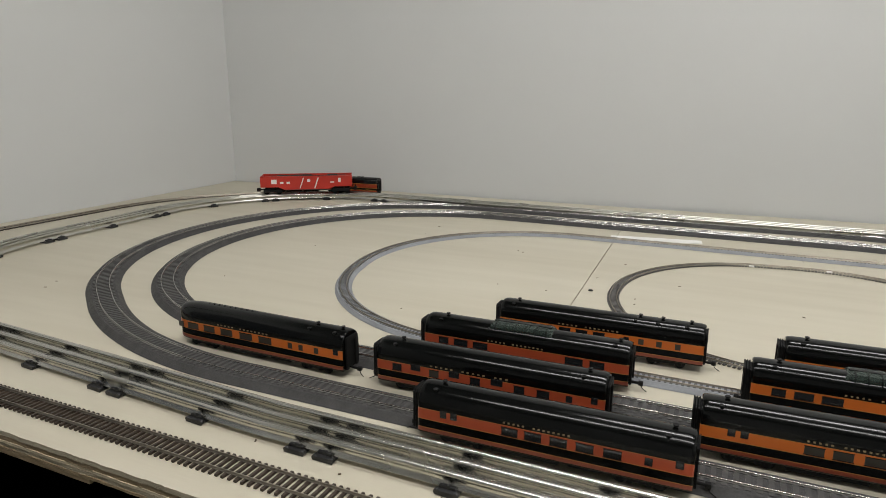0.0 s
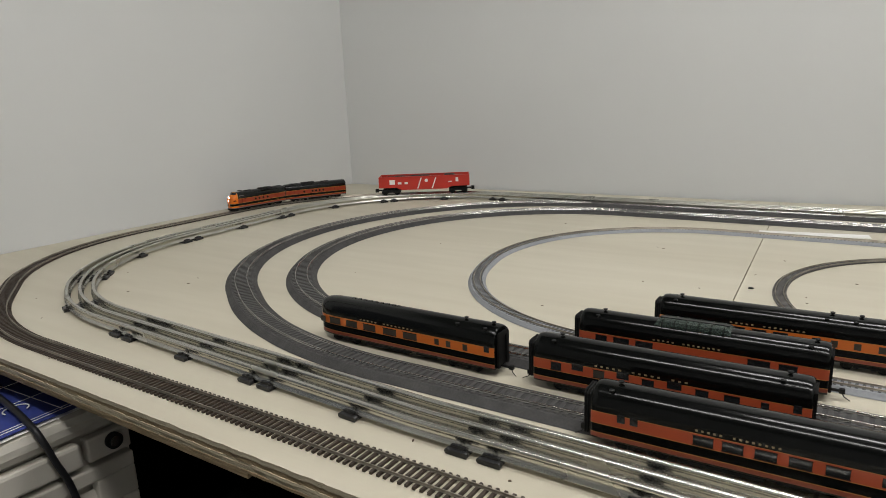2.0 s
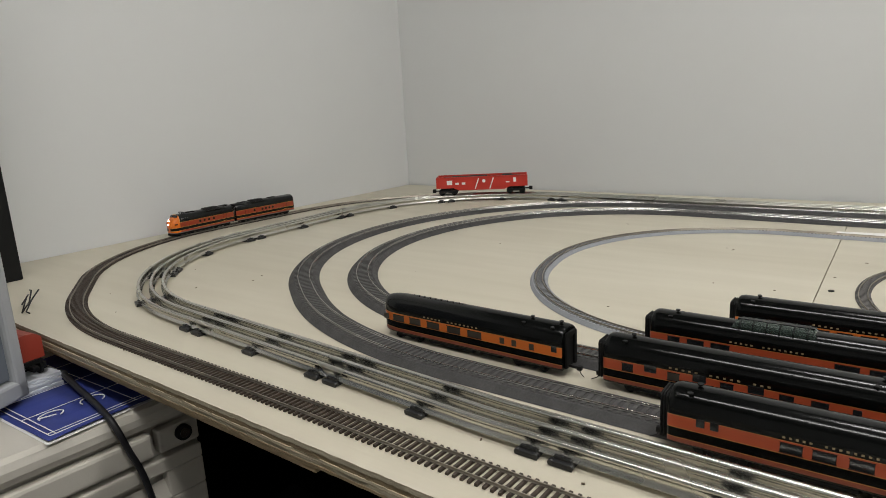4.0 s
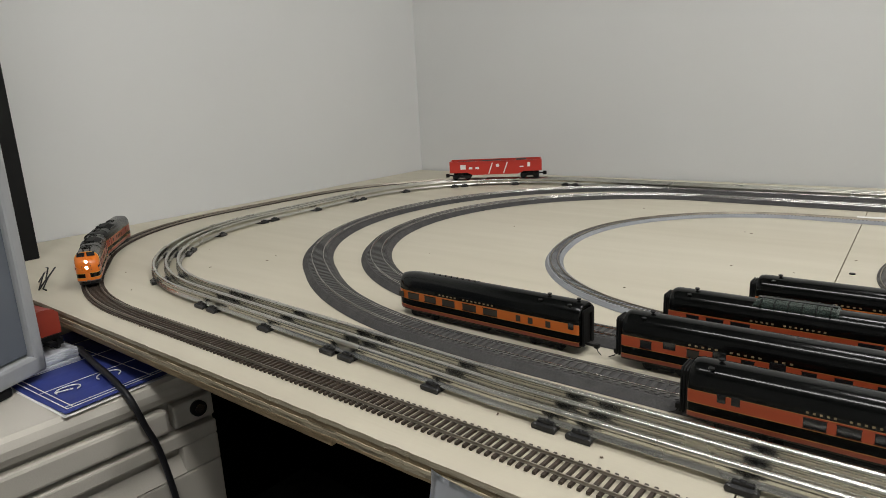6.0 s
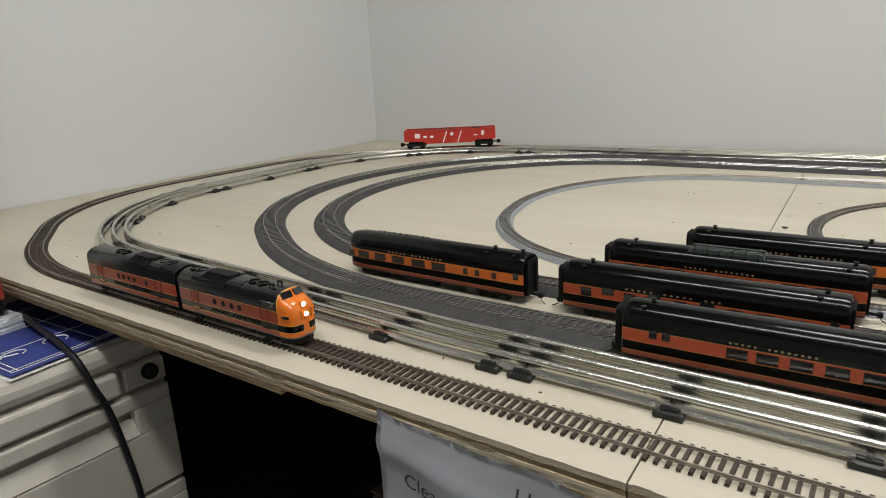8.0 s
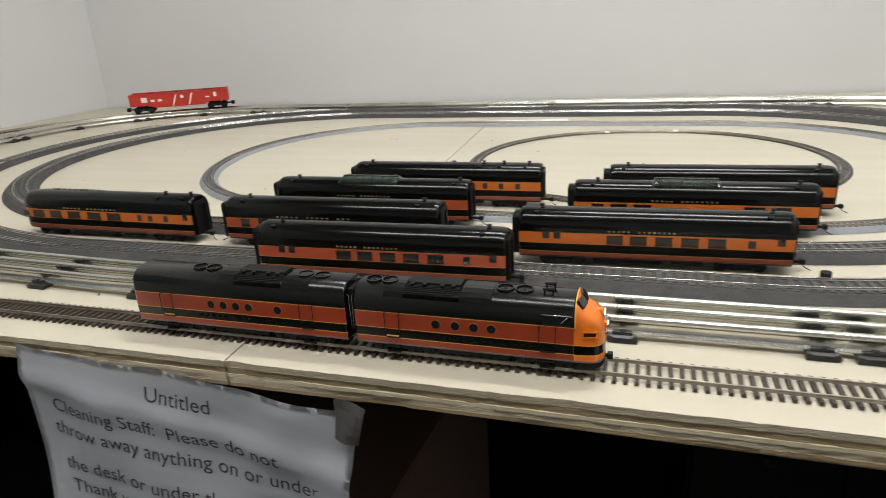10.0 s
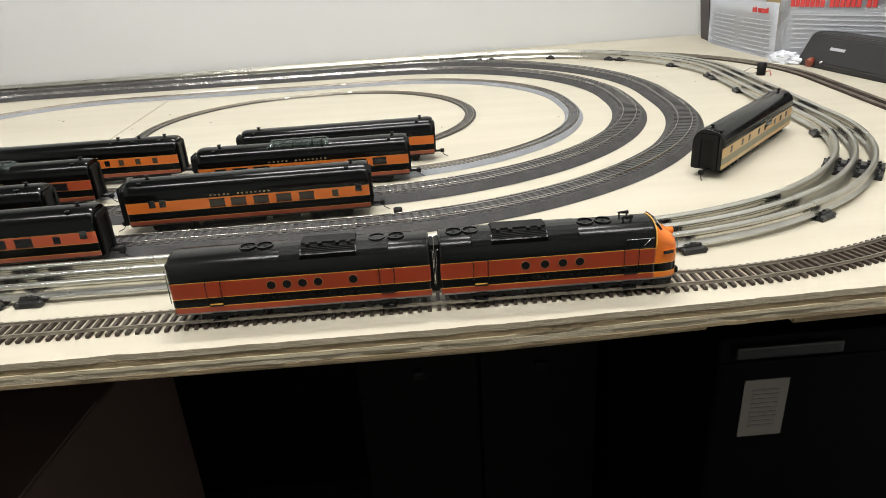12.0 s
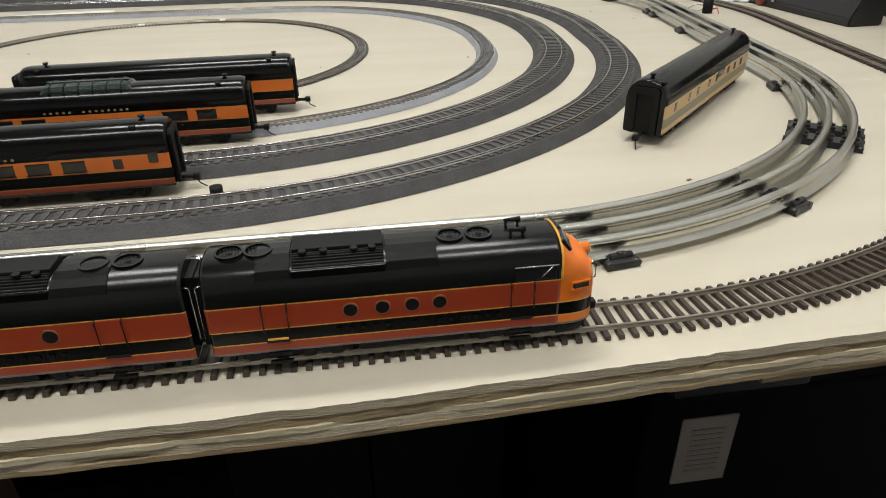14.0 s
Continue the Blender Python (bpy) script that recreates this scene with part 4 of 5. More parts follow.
def paper_note():
    t = thing("paper_note", "crumpled white paper note taped to the front edge of the board", "paper notice", pose(-0.040, -0.0855, T + 0.0005, 0, 5.0, 0))
    nx, nz, w, h = 48, 36, 0.272, 0.216
    bm = bmesh.new()
    grid = [[bm.verts.new((w * i / nx + 0.014 * (j / nz) * (1 - 2 * i / nx), -sag(w * i / nx, -h * j / nz), -h * j / nz)) for i in range(nx + 1)] for j in range(nz + 1)]
    for j in range(nz):
        for i in range(nx):
            f = bm.faces.new((grid[j][i], grid[j + 1][i], grid[j + 1][i + 1], grid[j][i + 1]))
            f.smooth = True
    r = bmesh.ops.solidify(bm, geom=bm.faces[:], thickness=0.0002)
    part("sheet", bm, PAPER, t)
    for text, x, z, size in (("Untitled", 0.110, -0.026, 0.0165), ("Cleaning Staff:  Please do not", 0.024, -0.053, 0.0165), ("throw away anything on or under", 0.022, -0.073, 0.0165),
                             ("the desk or under the train", 0.028, -0.103, 0.0165), ("Thank you", 0.032, -0.123, 0.0165)):
        bm = text_bm(text, size, pose(x, 0, z, 90, 0, 0))
        for v in bm.verts:
            v.co.x = 0.01 + (v.co.x - 0.01) * 0.99
            v.co.y = -sag(v.co.x, v.co.z) - 0.0006
        part("printed_line", bm, INK, t, "black printed line of text")
    bm = bmesh.new()
    rows = [[bm.verts.new((0.258 + 0.022 * i / 4 - 0.006 * k / 4 * i / 4, -0.0085 + 0.002 * math.sin(i + k * 0.7), 0.012 - 0.030 * k / 4 - 0.002 * i / 4)) for i in range(5)] for k in range(5)]
    for a, b in zip(rows, rows[1:]):
        for k in range(4):
            bm.faces.new((a[k], b[k], b[k + 1], a[k + 1]))
    bmesh.ops.solidify(bm, geom=bm.faces[:], thickness=0.0002)
    part("tape", bm, TAPE, t, "strip of clear sticky tape")
    return t


TAPE = mat("clear_tape", (0.16, 0.155, 0.15), 0.2, vary=0.05, spec=0.6)
paper_note()


# ---- filing cabinet and what stands on it ----
CT = 0.70
CABM = pose(-0.476, 0.006, 0, 0, 0, -1.5)      # local x runs back from the drawer front, y along it


def filing_cabinet():
    t = thing("filing_cabinet", "beige enamelled steel filing cabinet with drawers and a lock", "filing cabinet", CABM)
    part("carcass", boxed(-0.52, -0.006, -0.40, 0.0, 0.03, CT - 0.026, 0.003), BEIGE, t)
    bm = bmesh.new()
    box(bm, -0.525, 0.010, -0.405, 0.006, CT - 0.030, CT, 0.011)
    part("top", bm, BEIGE, t)
    zs = (CT - 0.031, CT - 0.066, CT - 0.20, CT - 0.42, 0.04)
    for z1, z0 in zip(zs, zs[1:]):
        first = z1 == zs[0]
        if first:
            part("drawer_front", boxed(-0.004, 0.012, -0.395, -0.062, z0 + 0.003, z1 - 0.003, 0.004), BEIGE, t)
            continue
        bm = bmesh.new()
        top, low = z1 - 0.003, z0 + 0.003
        for y0, y1, za, zb in ((-0.395, -0.006, top - 0.018, top), (-0.395, -0.345, top - 0.052, top - 0.018), (-0.052, -0.006, top - 0.052, top - 0.018), (-0.395, -0.006, low, top - 0.052)):
            box(bm, -0.004, 0.012, y0, y1, za, zb, 0.0025)
        dr = part("drawer_front", bm, BEIGE, t)
        bm = bmesh.new()
        loft(bm, [[(0.010, y, top - 0.053), (0.0125, y, top - 0.050), (0.001, y, top - 0.030), (-0.002, y, top - 0.034)] for y in (-0.346, -0.051)], smooth=False)
        bmesh.ops.recalc_face_normals(bm, faces=bm.faces)
        part("pull_handle", bm, BEIGE, dr, "sloping recessed drawer pull")
    part("lock_plate", boxed(-0.004, 0.011, -0.056, -0.006, zs[1] + 0.003, zs[0] - 0.003, 0.003), BEIGE, t)
    bm = bmesh.new()
    cyl(bm, (0.010, -0.027, CT - 0.046), (0.017, -0.027, CT - 0.046), 0.0095, 20)
    lock = part("lock", bm, UNDER, t, "black cylinder lock")
    bm = bmesh.new()
    cyl(bm, (0.017, -0.027, CT - 0.046), (0.0185, -0.027, CT - 0.046), 0.006, 16)
    part("lock_core", bm, STEEL, lock)
    part("plinth", boxed(-0.50, -0.02, -0.39, -0.01, 0.0, 0.03), SHADE_BROWN, t)
    return t


filing_cabinet()


def blueprint():
    t = thing("blueprint_sheet", "blue drawing sheet with white lines on the cabinet", "paper sheet", pose(-0.473, -0.157, CT + 0.0005, 0, 0, 3))
    bm = bmesh.new()
    n = 16
    g = [[bm.verts.new((-0.26 * i / n, 0.235 * j / n, 0.0006 + 0.0010 * (1 + math.sin(i * 0.9 + j * 0.5)) + (0.0016 if i == 0 else 0))) for j in range(n + 1)] for i in range(n + 1)]
    for i in range(n):
        for j in range(n):
            bm.faces.new((g[i][j], g[i][j + 1], g[i + 1][j + 1], g[i + 1][j]))
    bmesh.ops.recalc_face_normals(bm, faces=bm.faces)
    bmesh.ops.solidify(bm, geom=bm.faces[:], thickness=0.0004)
    part("sheet", bm, BLUE, t)
    bm = bmesh.new()
    for k in range(3):
        box(bm, -0.258, 0.0025 - 0.001 * k, -0.0025 + 0.0008 * k, 0.233, 0.0001 + 0.0002 * k, 0.0002 + 0.0002 * k)
    part("under_sheet", bm, WHITE, t, "white sheets under the drawing")
    for x in (-0.010, -0.016, -0.075, -0.135, -0.20):
        part("ruled_line", boxed(x - 0.0005, x + 0.0005, 0.006, 0.225, 0.0032, 0.0037), WHITE, t, "thin white drawn line")
    for y in (0.006, 0.012, 0.10):
        part("ruled_line", boxed(-0.25, -0.010, y - 0.0005, y + 0.0005, 0.0033, 0.0038), WHITE, t, "thin white drawn line")
    for k, (x, y) in enumerate(((-0.060, 0.030), (-0.058, 0.075), (-0.16, 0.14))):
        bm = bmesh.new()
        tube(bm, [(x + 0.011 * math.cos(a) * (1 if k else 0.8), y + 0.013 * math.sin(a), 0.0036) for a in [math.radians(d) for d in range(30, 300, 15)]], 0.0008, 5)
        if k == 0:
            tube(bm, [(x - 0.002, y - 0.012, 0.0036), (x + 0.004, y + 0.004, 0.0036)], 0.0008, 5)
        part("drawn_mark", bm, WHITE, t, "white drawn curve")
    return t


blueprint()


def monitor():
    t = thing("computer_monitor", "grey flat computer monitor with silver frame on the cabinet", "monitor", pose(-0.583, -0.160, CT, 0, 0, 25))
    part("screen_back", boxed(-0.050, -0.004, -0.33, 0.028, 0.035, 0.44, 0.004), GREYPL, t)
    bm = bmesh.new()
    box(bm, -0.052, 0.004, 0.020, 0.036, 0.012, 0.445, 0.004)
    box(bm, -0.052, 0.004, -0.335, 0.036, 0.012, 0.034, 0.004)
    part("frame", bm, SILVERPL, t, "silver plastic frame")
    part("foot", boxed(-0.05, 0.0, -0.24, -0.01, 0.0, 0.012, 0.003), UNDER, t)
    return t


monitor()


def power_cable():
    t = thing("power_cable", "thick black cable draped over the cabinet's edge", "cable")
    P = [(-0.80, -0.13, CT + 0.006), (-0.70, -0.092, CT + 0.008), (-0.640, -0.075, CT + 0.010), (-0.600, -0.085, CT + 0.018), (-0.560, -0.088, CT + 0.012), (-0.520, -0.092, CT + 0.010), (-0.478, -0.097, CT + 0.006),
         (-0.459, -0.097, CT - 0.004), (-0.4545, -0.089, CT - 0.036), (-0.4535, -0.079, CT - 0.07), (-0.453, -0.070, CT - 0.13), (-0.452, -0.064, CT - 0.20), (-0.450, -0.060, CT - 0.36)]
    pts = []
    for i in range(len(P) - 1):
        p0, p1, p2, p3 = (Vector(P[max(0, min(len(P) - 1, i + d))]) for d in (-1, 0, 1, 2))
        for k in range(6):
            u = k / 6
            pts.append(0.5 * ((2 * p1) + (p2 - p0) * u + (2 * p0 - 5 * p1 + 4 * p2 - p3) * u * u + (3 * p1 - p0 - 3 * p2 + p3) * u ** 3))
    bm = bmesh.new()
    tube(bm, pts, 0.0036, 10)
    part("cord", bm, CABLE, t)
    return t


power_cable()


def wall_post():
    t = thing("black_post", "tall narrow black metal post standing by the wall", "post", pose(-1.015, 0.012, T))
    part("upright", boxed(-0.016, 0.010, -0.030, 0.012, 0.0, 0.95, 0.002), UNDER, t)
    return t


wall_post()


DULLRED = mat("dull_red_paint", (0.30, 0.040, 0.022), 0.45, vary=0.12, scale=40)


def red_car():
    t = thing("red_freight_car", "red toy freight car with black trucks on a paper pad", "model freight car", pose(-0.662, -0.114, CT + 0.0188, 0, 0, 8))
    bm = bmesh.new()
    sec = [(-0.019, 0.020), (0.019, 0.020), (0.019, 0.046), (0.012, 0.0515), (0.0, 0.053), (-0.012, 0.0515), (-0.019, 0.046)]
    loft(bm, [[(x, y, z) for y, z in sec] for x in (-0.13, 0.030)], smooth=False)
    bmesh.ops.recalc_face_normals(bm, faces=bm.faces)
    part("body", bm, DULLRED, t)
    part("underframe", boxed(-0.13, 0.034, -0.014, 0.014, 0.015, 0.0202), UNDER, t)
    for x in (-0.10, 0.012):
        bm = bmesh.new()
        for y in (-0.0155, 0.0155):
            box(bm, x - 0.022, x + 0.022, y - 0.002, y + 0.002, 0.006, 0.015, 0.001)
        box(bm, x - 0.006, x + 0.006, -0.014, 0.014, 0.008, 0.0155)
        truck = part("truck", bm, UNDER, t)
        for dx in (-0.014, 0.014):
            w = bmesh.new()
            for y in (-0.0118, 0.0118):
                cyl(w, (x + dx, y - 0.0015, 0.0085), (x + dx, y + 0.0015, 0.0085), 0.0085, 14)
            cyl(w, (x + dx, -0.0118, 0.0085), (x + dx, 0.0118, 0.0085), 0.0012, 6)
            part("wheelset", w, UNDER, truck)
    bm = bmesh.new()
    box(bm, 0.030, 0.044, -0.004, 0.004, 0.009, 0.015, 0.001)
    part("coupler", bm, UNDER, t)
    return t


red_car()


def paper_pad():
    t = thing("paper_pad", "thick white paper pad under the red freight car", "paper pad", pose(-0.715, -0.130, CT + 0.0001, 0, 0, 6))
    for k in range(6):
        d = 0.0012 * math.sin(k * 2.3)
        part("sheet", boxed(-0.090 + d, 0.098 + d, -0.055, 0.040 - abs(d), 0.0031 * k, 0.0031 * k + 0.0029, 0.0004), PAPER, t)
    return t


paper_pad()


def wire_scraps():
    t = thing("wire_scrap", "loose bent black wires lying on the board", "wire", pose(-0.800, -0.042, T))
    for pts in ([(-0.03, 0.0, 0.001), (-0.01, 0.004, 0.018), (0.012, -0.006, 0.020), (0.020, -0.018, 0.001)], [(0.0, 0.015, 0.024), (0.010, 0.0, 0.014), (0.018, -0.012, 0.001), (0.030, -0.012, 0.001)],
                [(-0.02, 0.010, 0.022), (0.004, 0.004, 0.026), (0.012, -0.004, 0.012), (0.016, -0.016, 0.001)]):
        bm = bmesh.new()
        tube(bm, pts, 0.0011, 6)
        part("wire", bm, CABLE, t)
    return t


wire_scraps()


# ---- power pack corner ----
def booklet():
    t = thing("instruction_booklet", "open white instruction booklet propped upright with red headings", "booklet", pose(1.272, 0.838, T))
    for nm, m, w, h, red in (("left_page", pose(0, 0, 0, 0, 8, 88.5), 0.315, 0.105, 0.11), ("right_page", pose(0, 0, 0, 0, 10, -50), 0.235, 0.120, 0.17)):
        left = nm == "left_page"
        bm = bmesh.new()
        n = 10
        g = [[bm.verts.new((w * i / n, 0.006 * math.sin(i / n * math.pi) * (1 if left else -1), h * j / 4)) for j in range(5)] for i in range(n + 1)]
        for i in range(n):
            for j in range(4):
                f = bm.faces.new((g[i][j], g[i + 1][j], g[i + 1][j + 1], g[i][j + 1]))
                f.smooth = True
        bmesh.ops.solidify(bm, geom=bm.faces[:], thickness=0.0008)
        page = part(nm, bm, PAPER, t)
        page.matrix_basis = pose(0, 0, 0, 0, 0, 88.5 if left else -52) @ pose(0, 0, 0, -1.5 if left else 1.5, 0, 0)
        s = 1 if left else -1

        def face_y(x, off):
            return 0.006 * math.sin(x / w * math.pi) * s + s * off

        bm = bmesh.new()
        x, w1 = (0.035, 0.0055) if left else (0.020, 0.0088)
        for letters in (7, 3) if left else (7, 6, 2):
            for q in range(letters):
                y = face_y(x, 0.0012)
                box(bm, x, x + w1 * 0.8, y - 0.0006, y + 0.0006, h - 0.021, h - 0.021 + w1 * (1.9 if q == 0 else 1.5))
                x += w1
            x += w1 * 0.8
        tagged(part("heading", bm, REDINK, page), "red heading bars", kind="stuff")
        for k in range(9 if not left else 8):
            for c0, c1 in (((0.02, 0.14), (0.165, 0.295)) if left else ((0.03, 0.215),)):
                bm = bmesh.new()
                z = h - 0.036 - k * 0.0085
                steps = 6
                for q in range(steps):
                    xa, xb = c0 + (c1 - c0) * q / steps, c0 + (c1 - c0) * (q + 0.97) / steps
                    y = face_y((xa + xb) / 2, 0.0012)
                    box(bm, xa, xb, y - 0.0006, y + 0.0006, z, z + 0.0017)
                part("text_line", bm, GREYTEXT, page)
    return t


GREYTEXT = mat("grey_print", (0.54, 0.555, 0.59), 0.7, vary=0.1)
booklet()


def folded_cover():
    t = thing("dark_folder", "dark folded card cover standing behind the booklet", "folder", pose(1.292, 1.170, T, 0, 0, 80))
    bm = bmesh.new()
    box(bm, -0.010, 0.075, 0, 0.003, 0, 0.125, 0.001, m=pose(0, 0, 0, -6, 0, 0))
    part("card", bm, COVER, t)
    return t


COVER = mat("dark_maroon_card", (0.035, 0.022, 0.024), 0.5, vary=0.3, scale=60)
folded_cover()


def controller():
    t = thing("power_pack", "black wedge-shaped train power controller with a red knob", "train controller", pose(1.287, 0.657, T, 0, 0, -87))
    prof = [(0.0, 0.0), (0.0, 0.010), (0.020, 0.050), (0.028, 0.056), (0.052, 0.058), (0.052, 0.0)]
    bm = bmesh.new()
    loft(bm, [[(x, y, z) for y, z in prof] for x in (-0.115, 0.115)], smooth=False)
    bmesh.ops.recalc_face_normals(bm, faces=bm.faces)
    bmesh.ops.bevel(bm, geom=bm.edges[:], offset=0.002, segments=2, affect="EDGES")
    part("case", bm, CASE, t)
    bm = bmesh.new()
    for k in range(7):
        m = pose(-0.045 + k * 0.0055, 0.0112, 0.032, -27, 0, 0)
        box(bm, 0, 0.004, -0.0012, 0.0004, 0, 0.005, m=m)
    part("badge", bm, GREYTEXT, t, "small pale lettering bar")
    bm = bmesh.new()
    cyl(bm, (-0.075, 0.004, 0.011), (-0.075, -0.007, 0.0075), 0.0072, 18)
    part("knob", bm, LOWRED, t, "dull red control knob")
    bm = bmesh.new()
    cyl(bm, (-0.045, 0.005, 0.014), (-0.045, -0.004, 0.012), 0.002, 8)
    part("switch", bm, STEEL, t)
    return t


CASE = mat("black_case_plastic", (0.012, 0.012, 0.013), 0.42, vary=0.25, scale=50)
controller()


def crumpled_tissue():
    t = thing("crumpled_tissue", "crumpled white paper tissue beside the controller", "tissue", pose(1.272, 0.800, T, 0, 0, -80))
    bm = bmesh.new()
    bmesh.ops.create_icosphere(bm, subdivisions=4, radius=1.0)
    for v in bm.verts:
        n = noise.noise(v.co * 2.2) * 0.35 + noise.noise(v.co * 5.0) * 0.18
        v.co = Vector((v.co.x * 0.036 * (1 + n), v.co.y * 0.016 * (1 + n), max(0, v.co.z * (1 + n) + 0.3) * 0.016))
    part("tissue", bm, PAPER, t)
    return t


crumpled_tissue()


def equipment():
    t = thing("black_equipment_box", "black boxed equipment with small pale markings behind the controller", "electronics", pose(1.425, 0.70, T))
    part("case", boxed(-0.030, 0.030, -0.36, 0.20, 0.0, 0.16, 0.003), CASE, t)
    rng = random.Random(8)
    for k in range(26):
        y, z = rng.uniform(-0.34, 0.05), rng.choice((0.05, 0.07, 0.09, 0.11, 0.13))
        w = rng.uniform(0.004, 0.014)
        part("marking", boxed(-0.0312, -0.0298, y, y + w, z, z + rng.uniform(0.002, 0.006)), rng.choice((WHITE, GREYTEXT, GREYTEXT)), t)
    part("red_panel", boxed(-0.0316, -0.0298, -0.25, -0.225, 0.035, 0.055), RED, t)
    return t


equipment()


def yellow_box():
    t = thing("yellow_box", "yellowed cardboard box on the equipment", "box", pose(1.36, 0.98, T))
    part("carton", boxed(-0.025, 0.030, -0.06, 0.030, 0.0, 0.155, 0.002), CARTON, t)
    return t


CARTON = mat("yellow_cardboard", (0.42, 0.33, 0.15), 0.7, vary=0.1, scale=20)
yellow_box()


def terminal_stud():
    t = thing("wire_terminal", "small black terminal block with thin wires by the outer rail", "terminal", pose(1.170, 0.690, T))
    bm = bmesh.new()
    cyl(bm, (0, 0, 0), (0, 0, 0.021), 0.0075, 14)
    part("stud", bm, UNDER, t)
    for k, (m, pts) in enumerate(((STEEL, [(-0.002, 0.004, 0.010), (-0.014, 0.010, 0.012), (-0.026, 0.018, 0.003)]), (RED, [(0.004, -0.005, 0.006), (0.008, -0.014, 0.009), (0.004, -0.026, 0.003)]), (STEEL, [(-0.004, -0.003, 0.008), (-0.016, -0.006, 0.005), (-0.030, -0.002, 0.006)]))):
        bm = bmesh.new()
        tube(bm, pts, 0.0008, 6)
        part("wire", bm, m, t)
    return t


terminal_stud()


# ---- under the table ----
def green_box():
    t = thing("dark_green_chest", "dark green chest under the table, shade put into its colour, with a pale label", "chest", pose(0.803, 0.022, 0))
    part("case", boxed(0, 0.48, 0, 0.42, 0.0, 0.640, 0.004), SHADED_GREEN, t)
    part("lid", boxed(-0.004, 0.484, -0.004, 0.424, 0.643, 0.668, 0.003), SHADED_GREEN, t)
    # The lid front is greyer here; a separate bar is added for it.
    part("lid_front_strip", boxed(0.010, 0.103, -0.010, -0.0038, 0.649, 0.661, 0.002), CASE, t, "dull grey strip of the lid's front")
    lab = part("label", boxed(0.026, 0.066, -0.0012, 0.0, 0.560, 0.621), DULLPAPER, t, "dull paper label")
    bm = bmesh.new()
    for k in range(9):
        box(bm, 0.034, 0.058, -0.0018, -0.0010, 0.570 + k * 0.0048, 0.5725 + k * 0.0048)
    part("label_print", bm, GREYTEXT2, lab)
    return t


GREYTEXT2 = mat("faint_print", (0.18, 0.165, 0.15), 0.7, vary=0.1)
green_box()


# Its near-black colour holds the shade under the board.
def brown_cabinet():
    t = thing("dark_cabinet", "dark brown wooden cabinet under the table, shade put into its colour", "cabinet", pose(0.46, 0.25, 0))
    part("carcass", boxed(0, 0.31, 0.01, 0.45, 0, 0.70, 0.003), SHADE_BROWN, t)
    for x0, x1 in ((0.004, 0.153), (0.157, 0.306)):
        d = part("door", boxed(x0, x1, -0.006, 0.0098, 0.03, 0.69, 0.002), SHADE_BROWN, t)
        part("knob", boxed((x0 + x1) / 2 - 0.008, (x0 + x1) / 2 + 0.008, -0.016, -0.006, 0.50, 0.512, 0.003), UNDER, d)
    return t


brown_cabinet()


def cardboard_box():
    t = thing("cardboard_box", "brown cardboard box on the floor under the table", "box", pose(-0.16, 0.02, 0, 0, 0, -4))
    part("carton", boxed(0, 0.36, 0, 0.30, 0, 0.575, 0.003), CARDB, t)
    part("flap", boxed(0.0, 0.36, 0.0, 0.14, 0.577, 0.580), CARDB, t)
    return t


CARDB = mat("brown_cardboard", (0.09, 0.055, 0.042), 0.8, vary=0.1, scale=20)
cardboard_box()


# Added dark boards that hide the bright walls and stand in for shade.
def shade_panel():
    t = thing("added_shade_panel", "added dark boards standing in for the shade under the table", "panel", pose(0, 0.62, 0))
    part("board", boxed(X0 + 0.01, 0.78, 0, 0.018, 0, T - 0.03), SHADE_BROWN, t)
    part("side_board", boxed(X0 + 0.004, X0 + 0.022, -0.66, -0.002, 0, T - 0.03), SHADE_BROWN, t)
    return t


shade_panel()


# ---- marks on the board and wall ----
def spare_strip():
    t = thing("white_strip", "thin white plastic strip lying beside the far tracks", "plastic strip", pose(0.165, 0.911, T, 0, 0, 8))
    part("strip", boxed(-0.085, 0.085, -0.014, 0.012, 0.0, 0.0018, 0.0005), WHITE, t)
    return t


spare_strip()


def debris():
    bm = bmesh.new()
    rng = random.Random(11)
    for k in range(60):
        x, y = rng.uniform(-0.8, 1.1), rng.uniform(-0.07, 0.85)
        m = pose(x, y, T + 0.0003, 0, 0, rng.uniform(0, 180))
        a, b = rng.uniform(0.0006, 0.0022), rng.uniform(0.0005, 0.0011)
        box(bm, -a, a, -b, b, 0, 0.0004, m=m)
    return tagged(link_mesh("board_specks", bm, CRUMB), "dark specks and crumbs scattered on the board", "debris", kind="stuff")


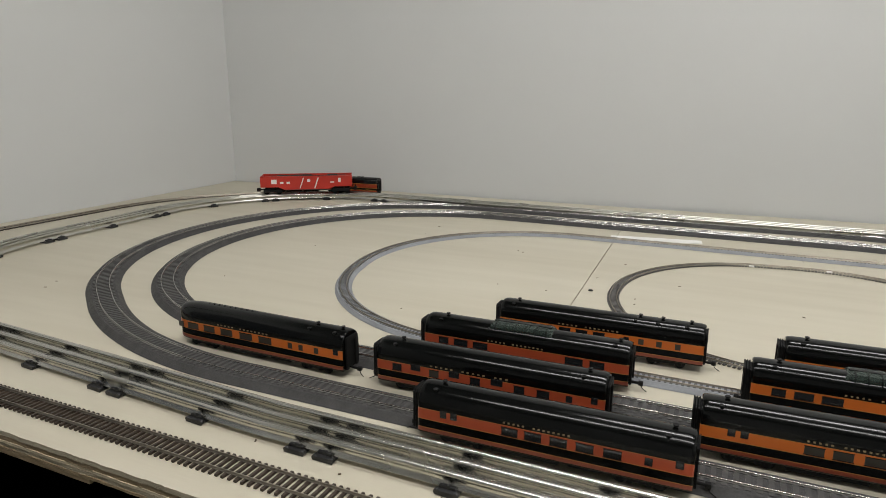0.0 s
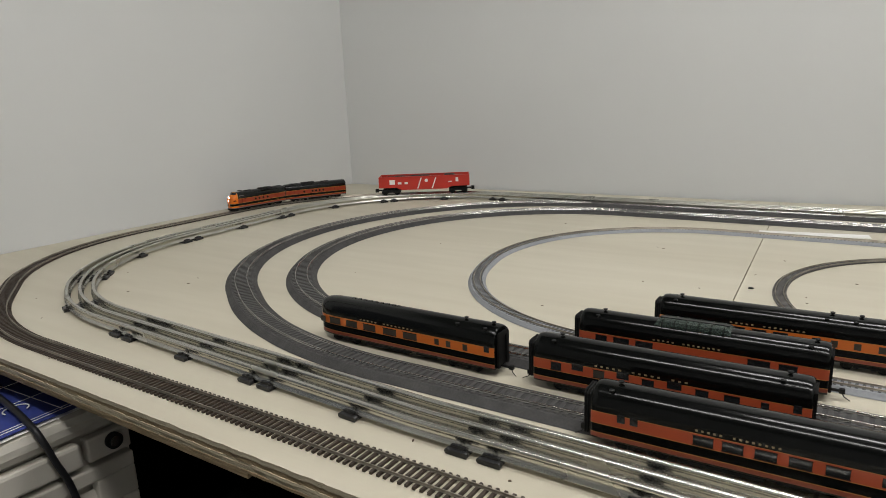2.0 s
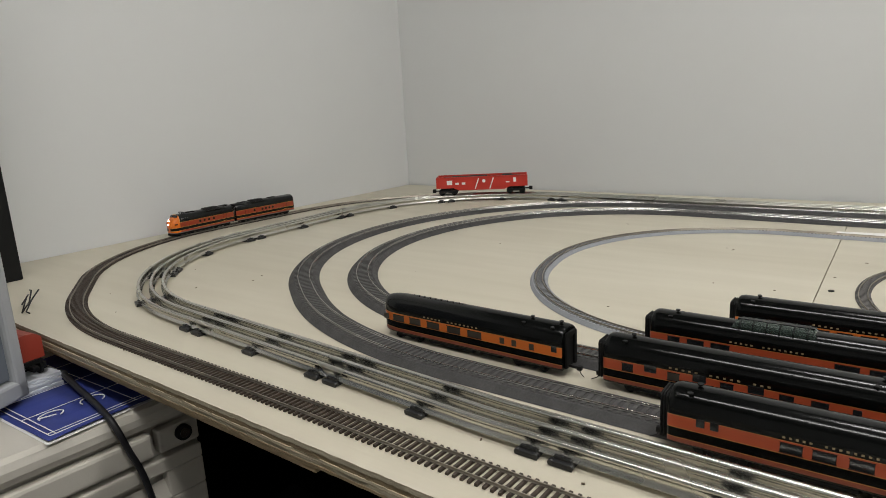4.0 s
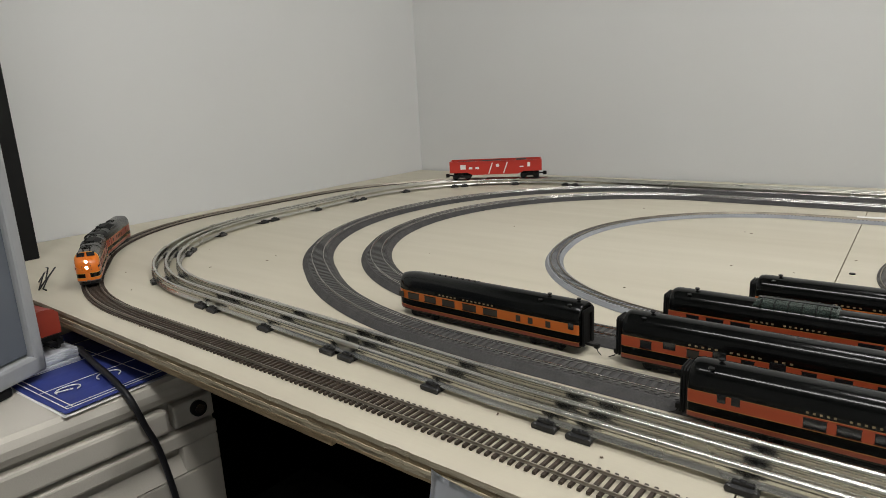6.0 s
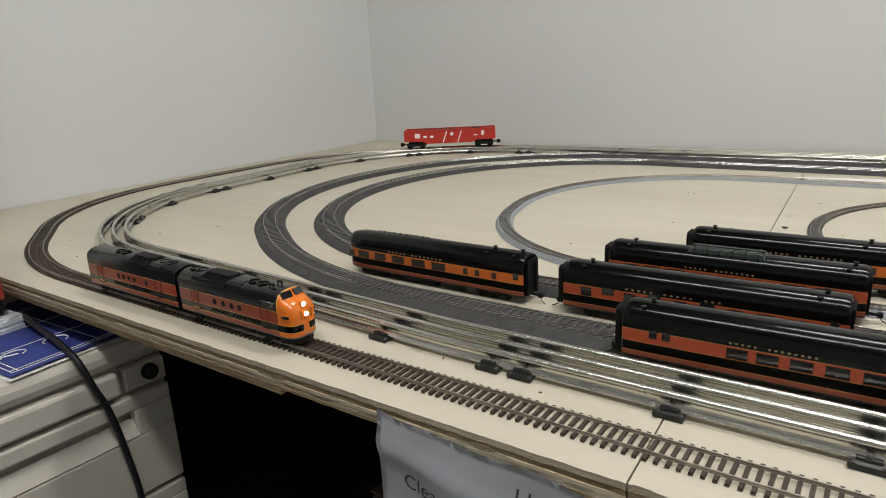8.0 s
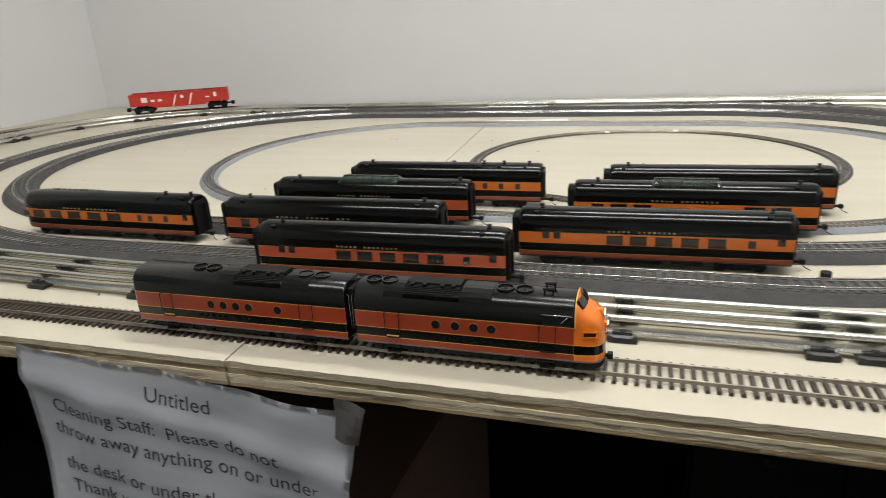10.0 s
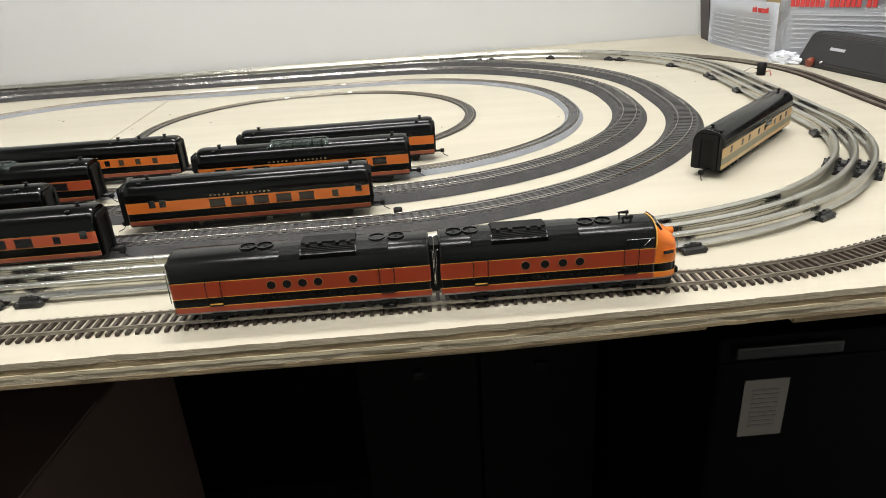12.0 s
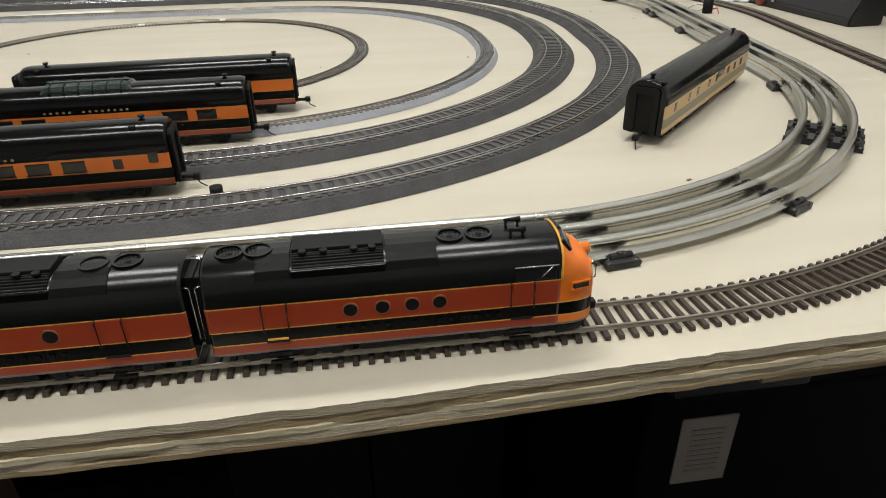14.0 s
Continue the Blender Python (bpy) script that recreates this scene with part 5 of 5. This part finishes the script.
CRUMB = mat("dark_crumbs", (0.12, 0.08, 0.05), 0.8, vary=0.3, island=0.5)
debris()
for x, y in ((0.335, 0.757), (0.447, 0.771)):
    t = thing("white_track_clip", "small white clip on the small loop track", "clip", pose(x, y, T + 0.0044), "track clips")
    part("clip", boxed(-0.004, 0.004, -0.003, 0.003, 0, 0.002, 0.0005), WHITE, t)
# Grey smudge on the wall, built as a thin added disc.
t = thing("wall_smudge", "small grey smudge on the wall above the board", "wall plug", pose(0.184, back_edge(0.184) + 0.0105, 0.803))
bm = bmesh.new()
cyl(bm, (0, 0, 0), (0, -0.0012, 0), 0.0042, 14)
part("plug", bm, BED_LIGHT, t)
t = thing("screw_head", "dark screw head in the board", "screw", pose(0.121, 0.533, T))
bm = bmesh.new()
cyl(bm, (0, 0, 0), (0, 0, 0.0012), 0.0035, 14)
part("head", bm, UNDER, t)
t = thing("track_joiner", "small black track feeder plug beside the roadbed", "plug", pose(0.536, 0.1305, T))
bm = bmesh.new()
cyl(bm, (0, 0, 0), (0, 0, 0.006), 0.0042, 14)
part("plug", bm, UNDER, t)


# ---- motion ----
TIMES = [0.0, 0.5, 1.0, 1.5, 2.0, 2.5, 3.0, 3.5, 3.75, 4.5, 5.25, 5.8, 6.0, 6.5, 7.0, 7.25, 8.0, 9.25, 9.5, 10.0, 10.5, 11.0, 11.25, 11.5, 14.0]
NOSE = [3.4007, 3.5157, 3.6207, 3.7307, 3.8407, 3.9357, 4.0137, 4.0837, 4.1207, 4.2707, 4.4757, 4.6407, 4.6977, 4.8337, 4.9837, 5.0507, 5.2607, 5.5787, 5.6457, 5.7937, 5.9407, 6.0717, 6.1227, 6.1387, 6.1387]


def motions():
    rows_a, rows_b = [], []
    for i in range(0, 57):
        t = i * 0.25
        win = [float(np.interp(min(14, max(0, t + d)), TIMES, NOSE)) for d in (-0.2, -0.1, 0, 0.1, 0.2)]
        s = sum(win) / 5 if 0.3 < t < 13.5 else win[2]
        for rows, d in ((rows_a, 0.0798), (rows_b, 0.0798 + 0.1680)):
            p, q = HO.at(s - d - 0.047), HO.at(s - d + 0.047)
            a = math.degrees(math.atan2(q[1] - p[1], q[0] - p[0]))
            rows.append((t, pose((p[0] + q[0]) / 2, (p[1] + q[1]) / 2, RAILTOP["outer_track"], 0, 0, a)))
    walk(cab_unit, rows_a)
    walk(booster, rows_b)


motions()
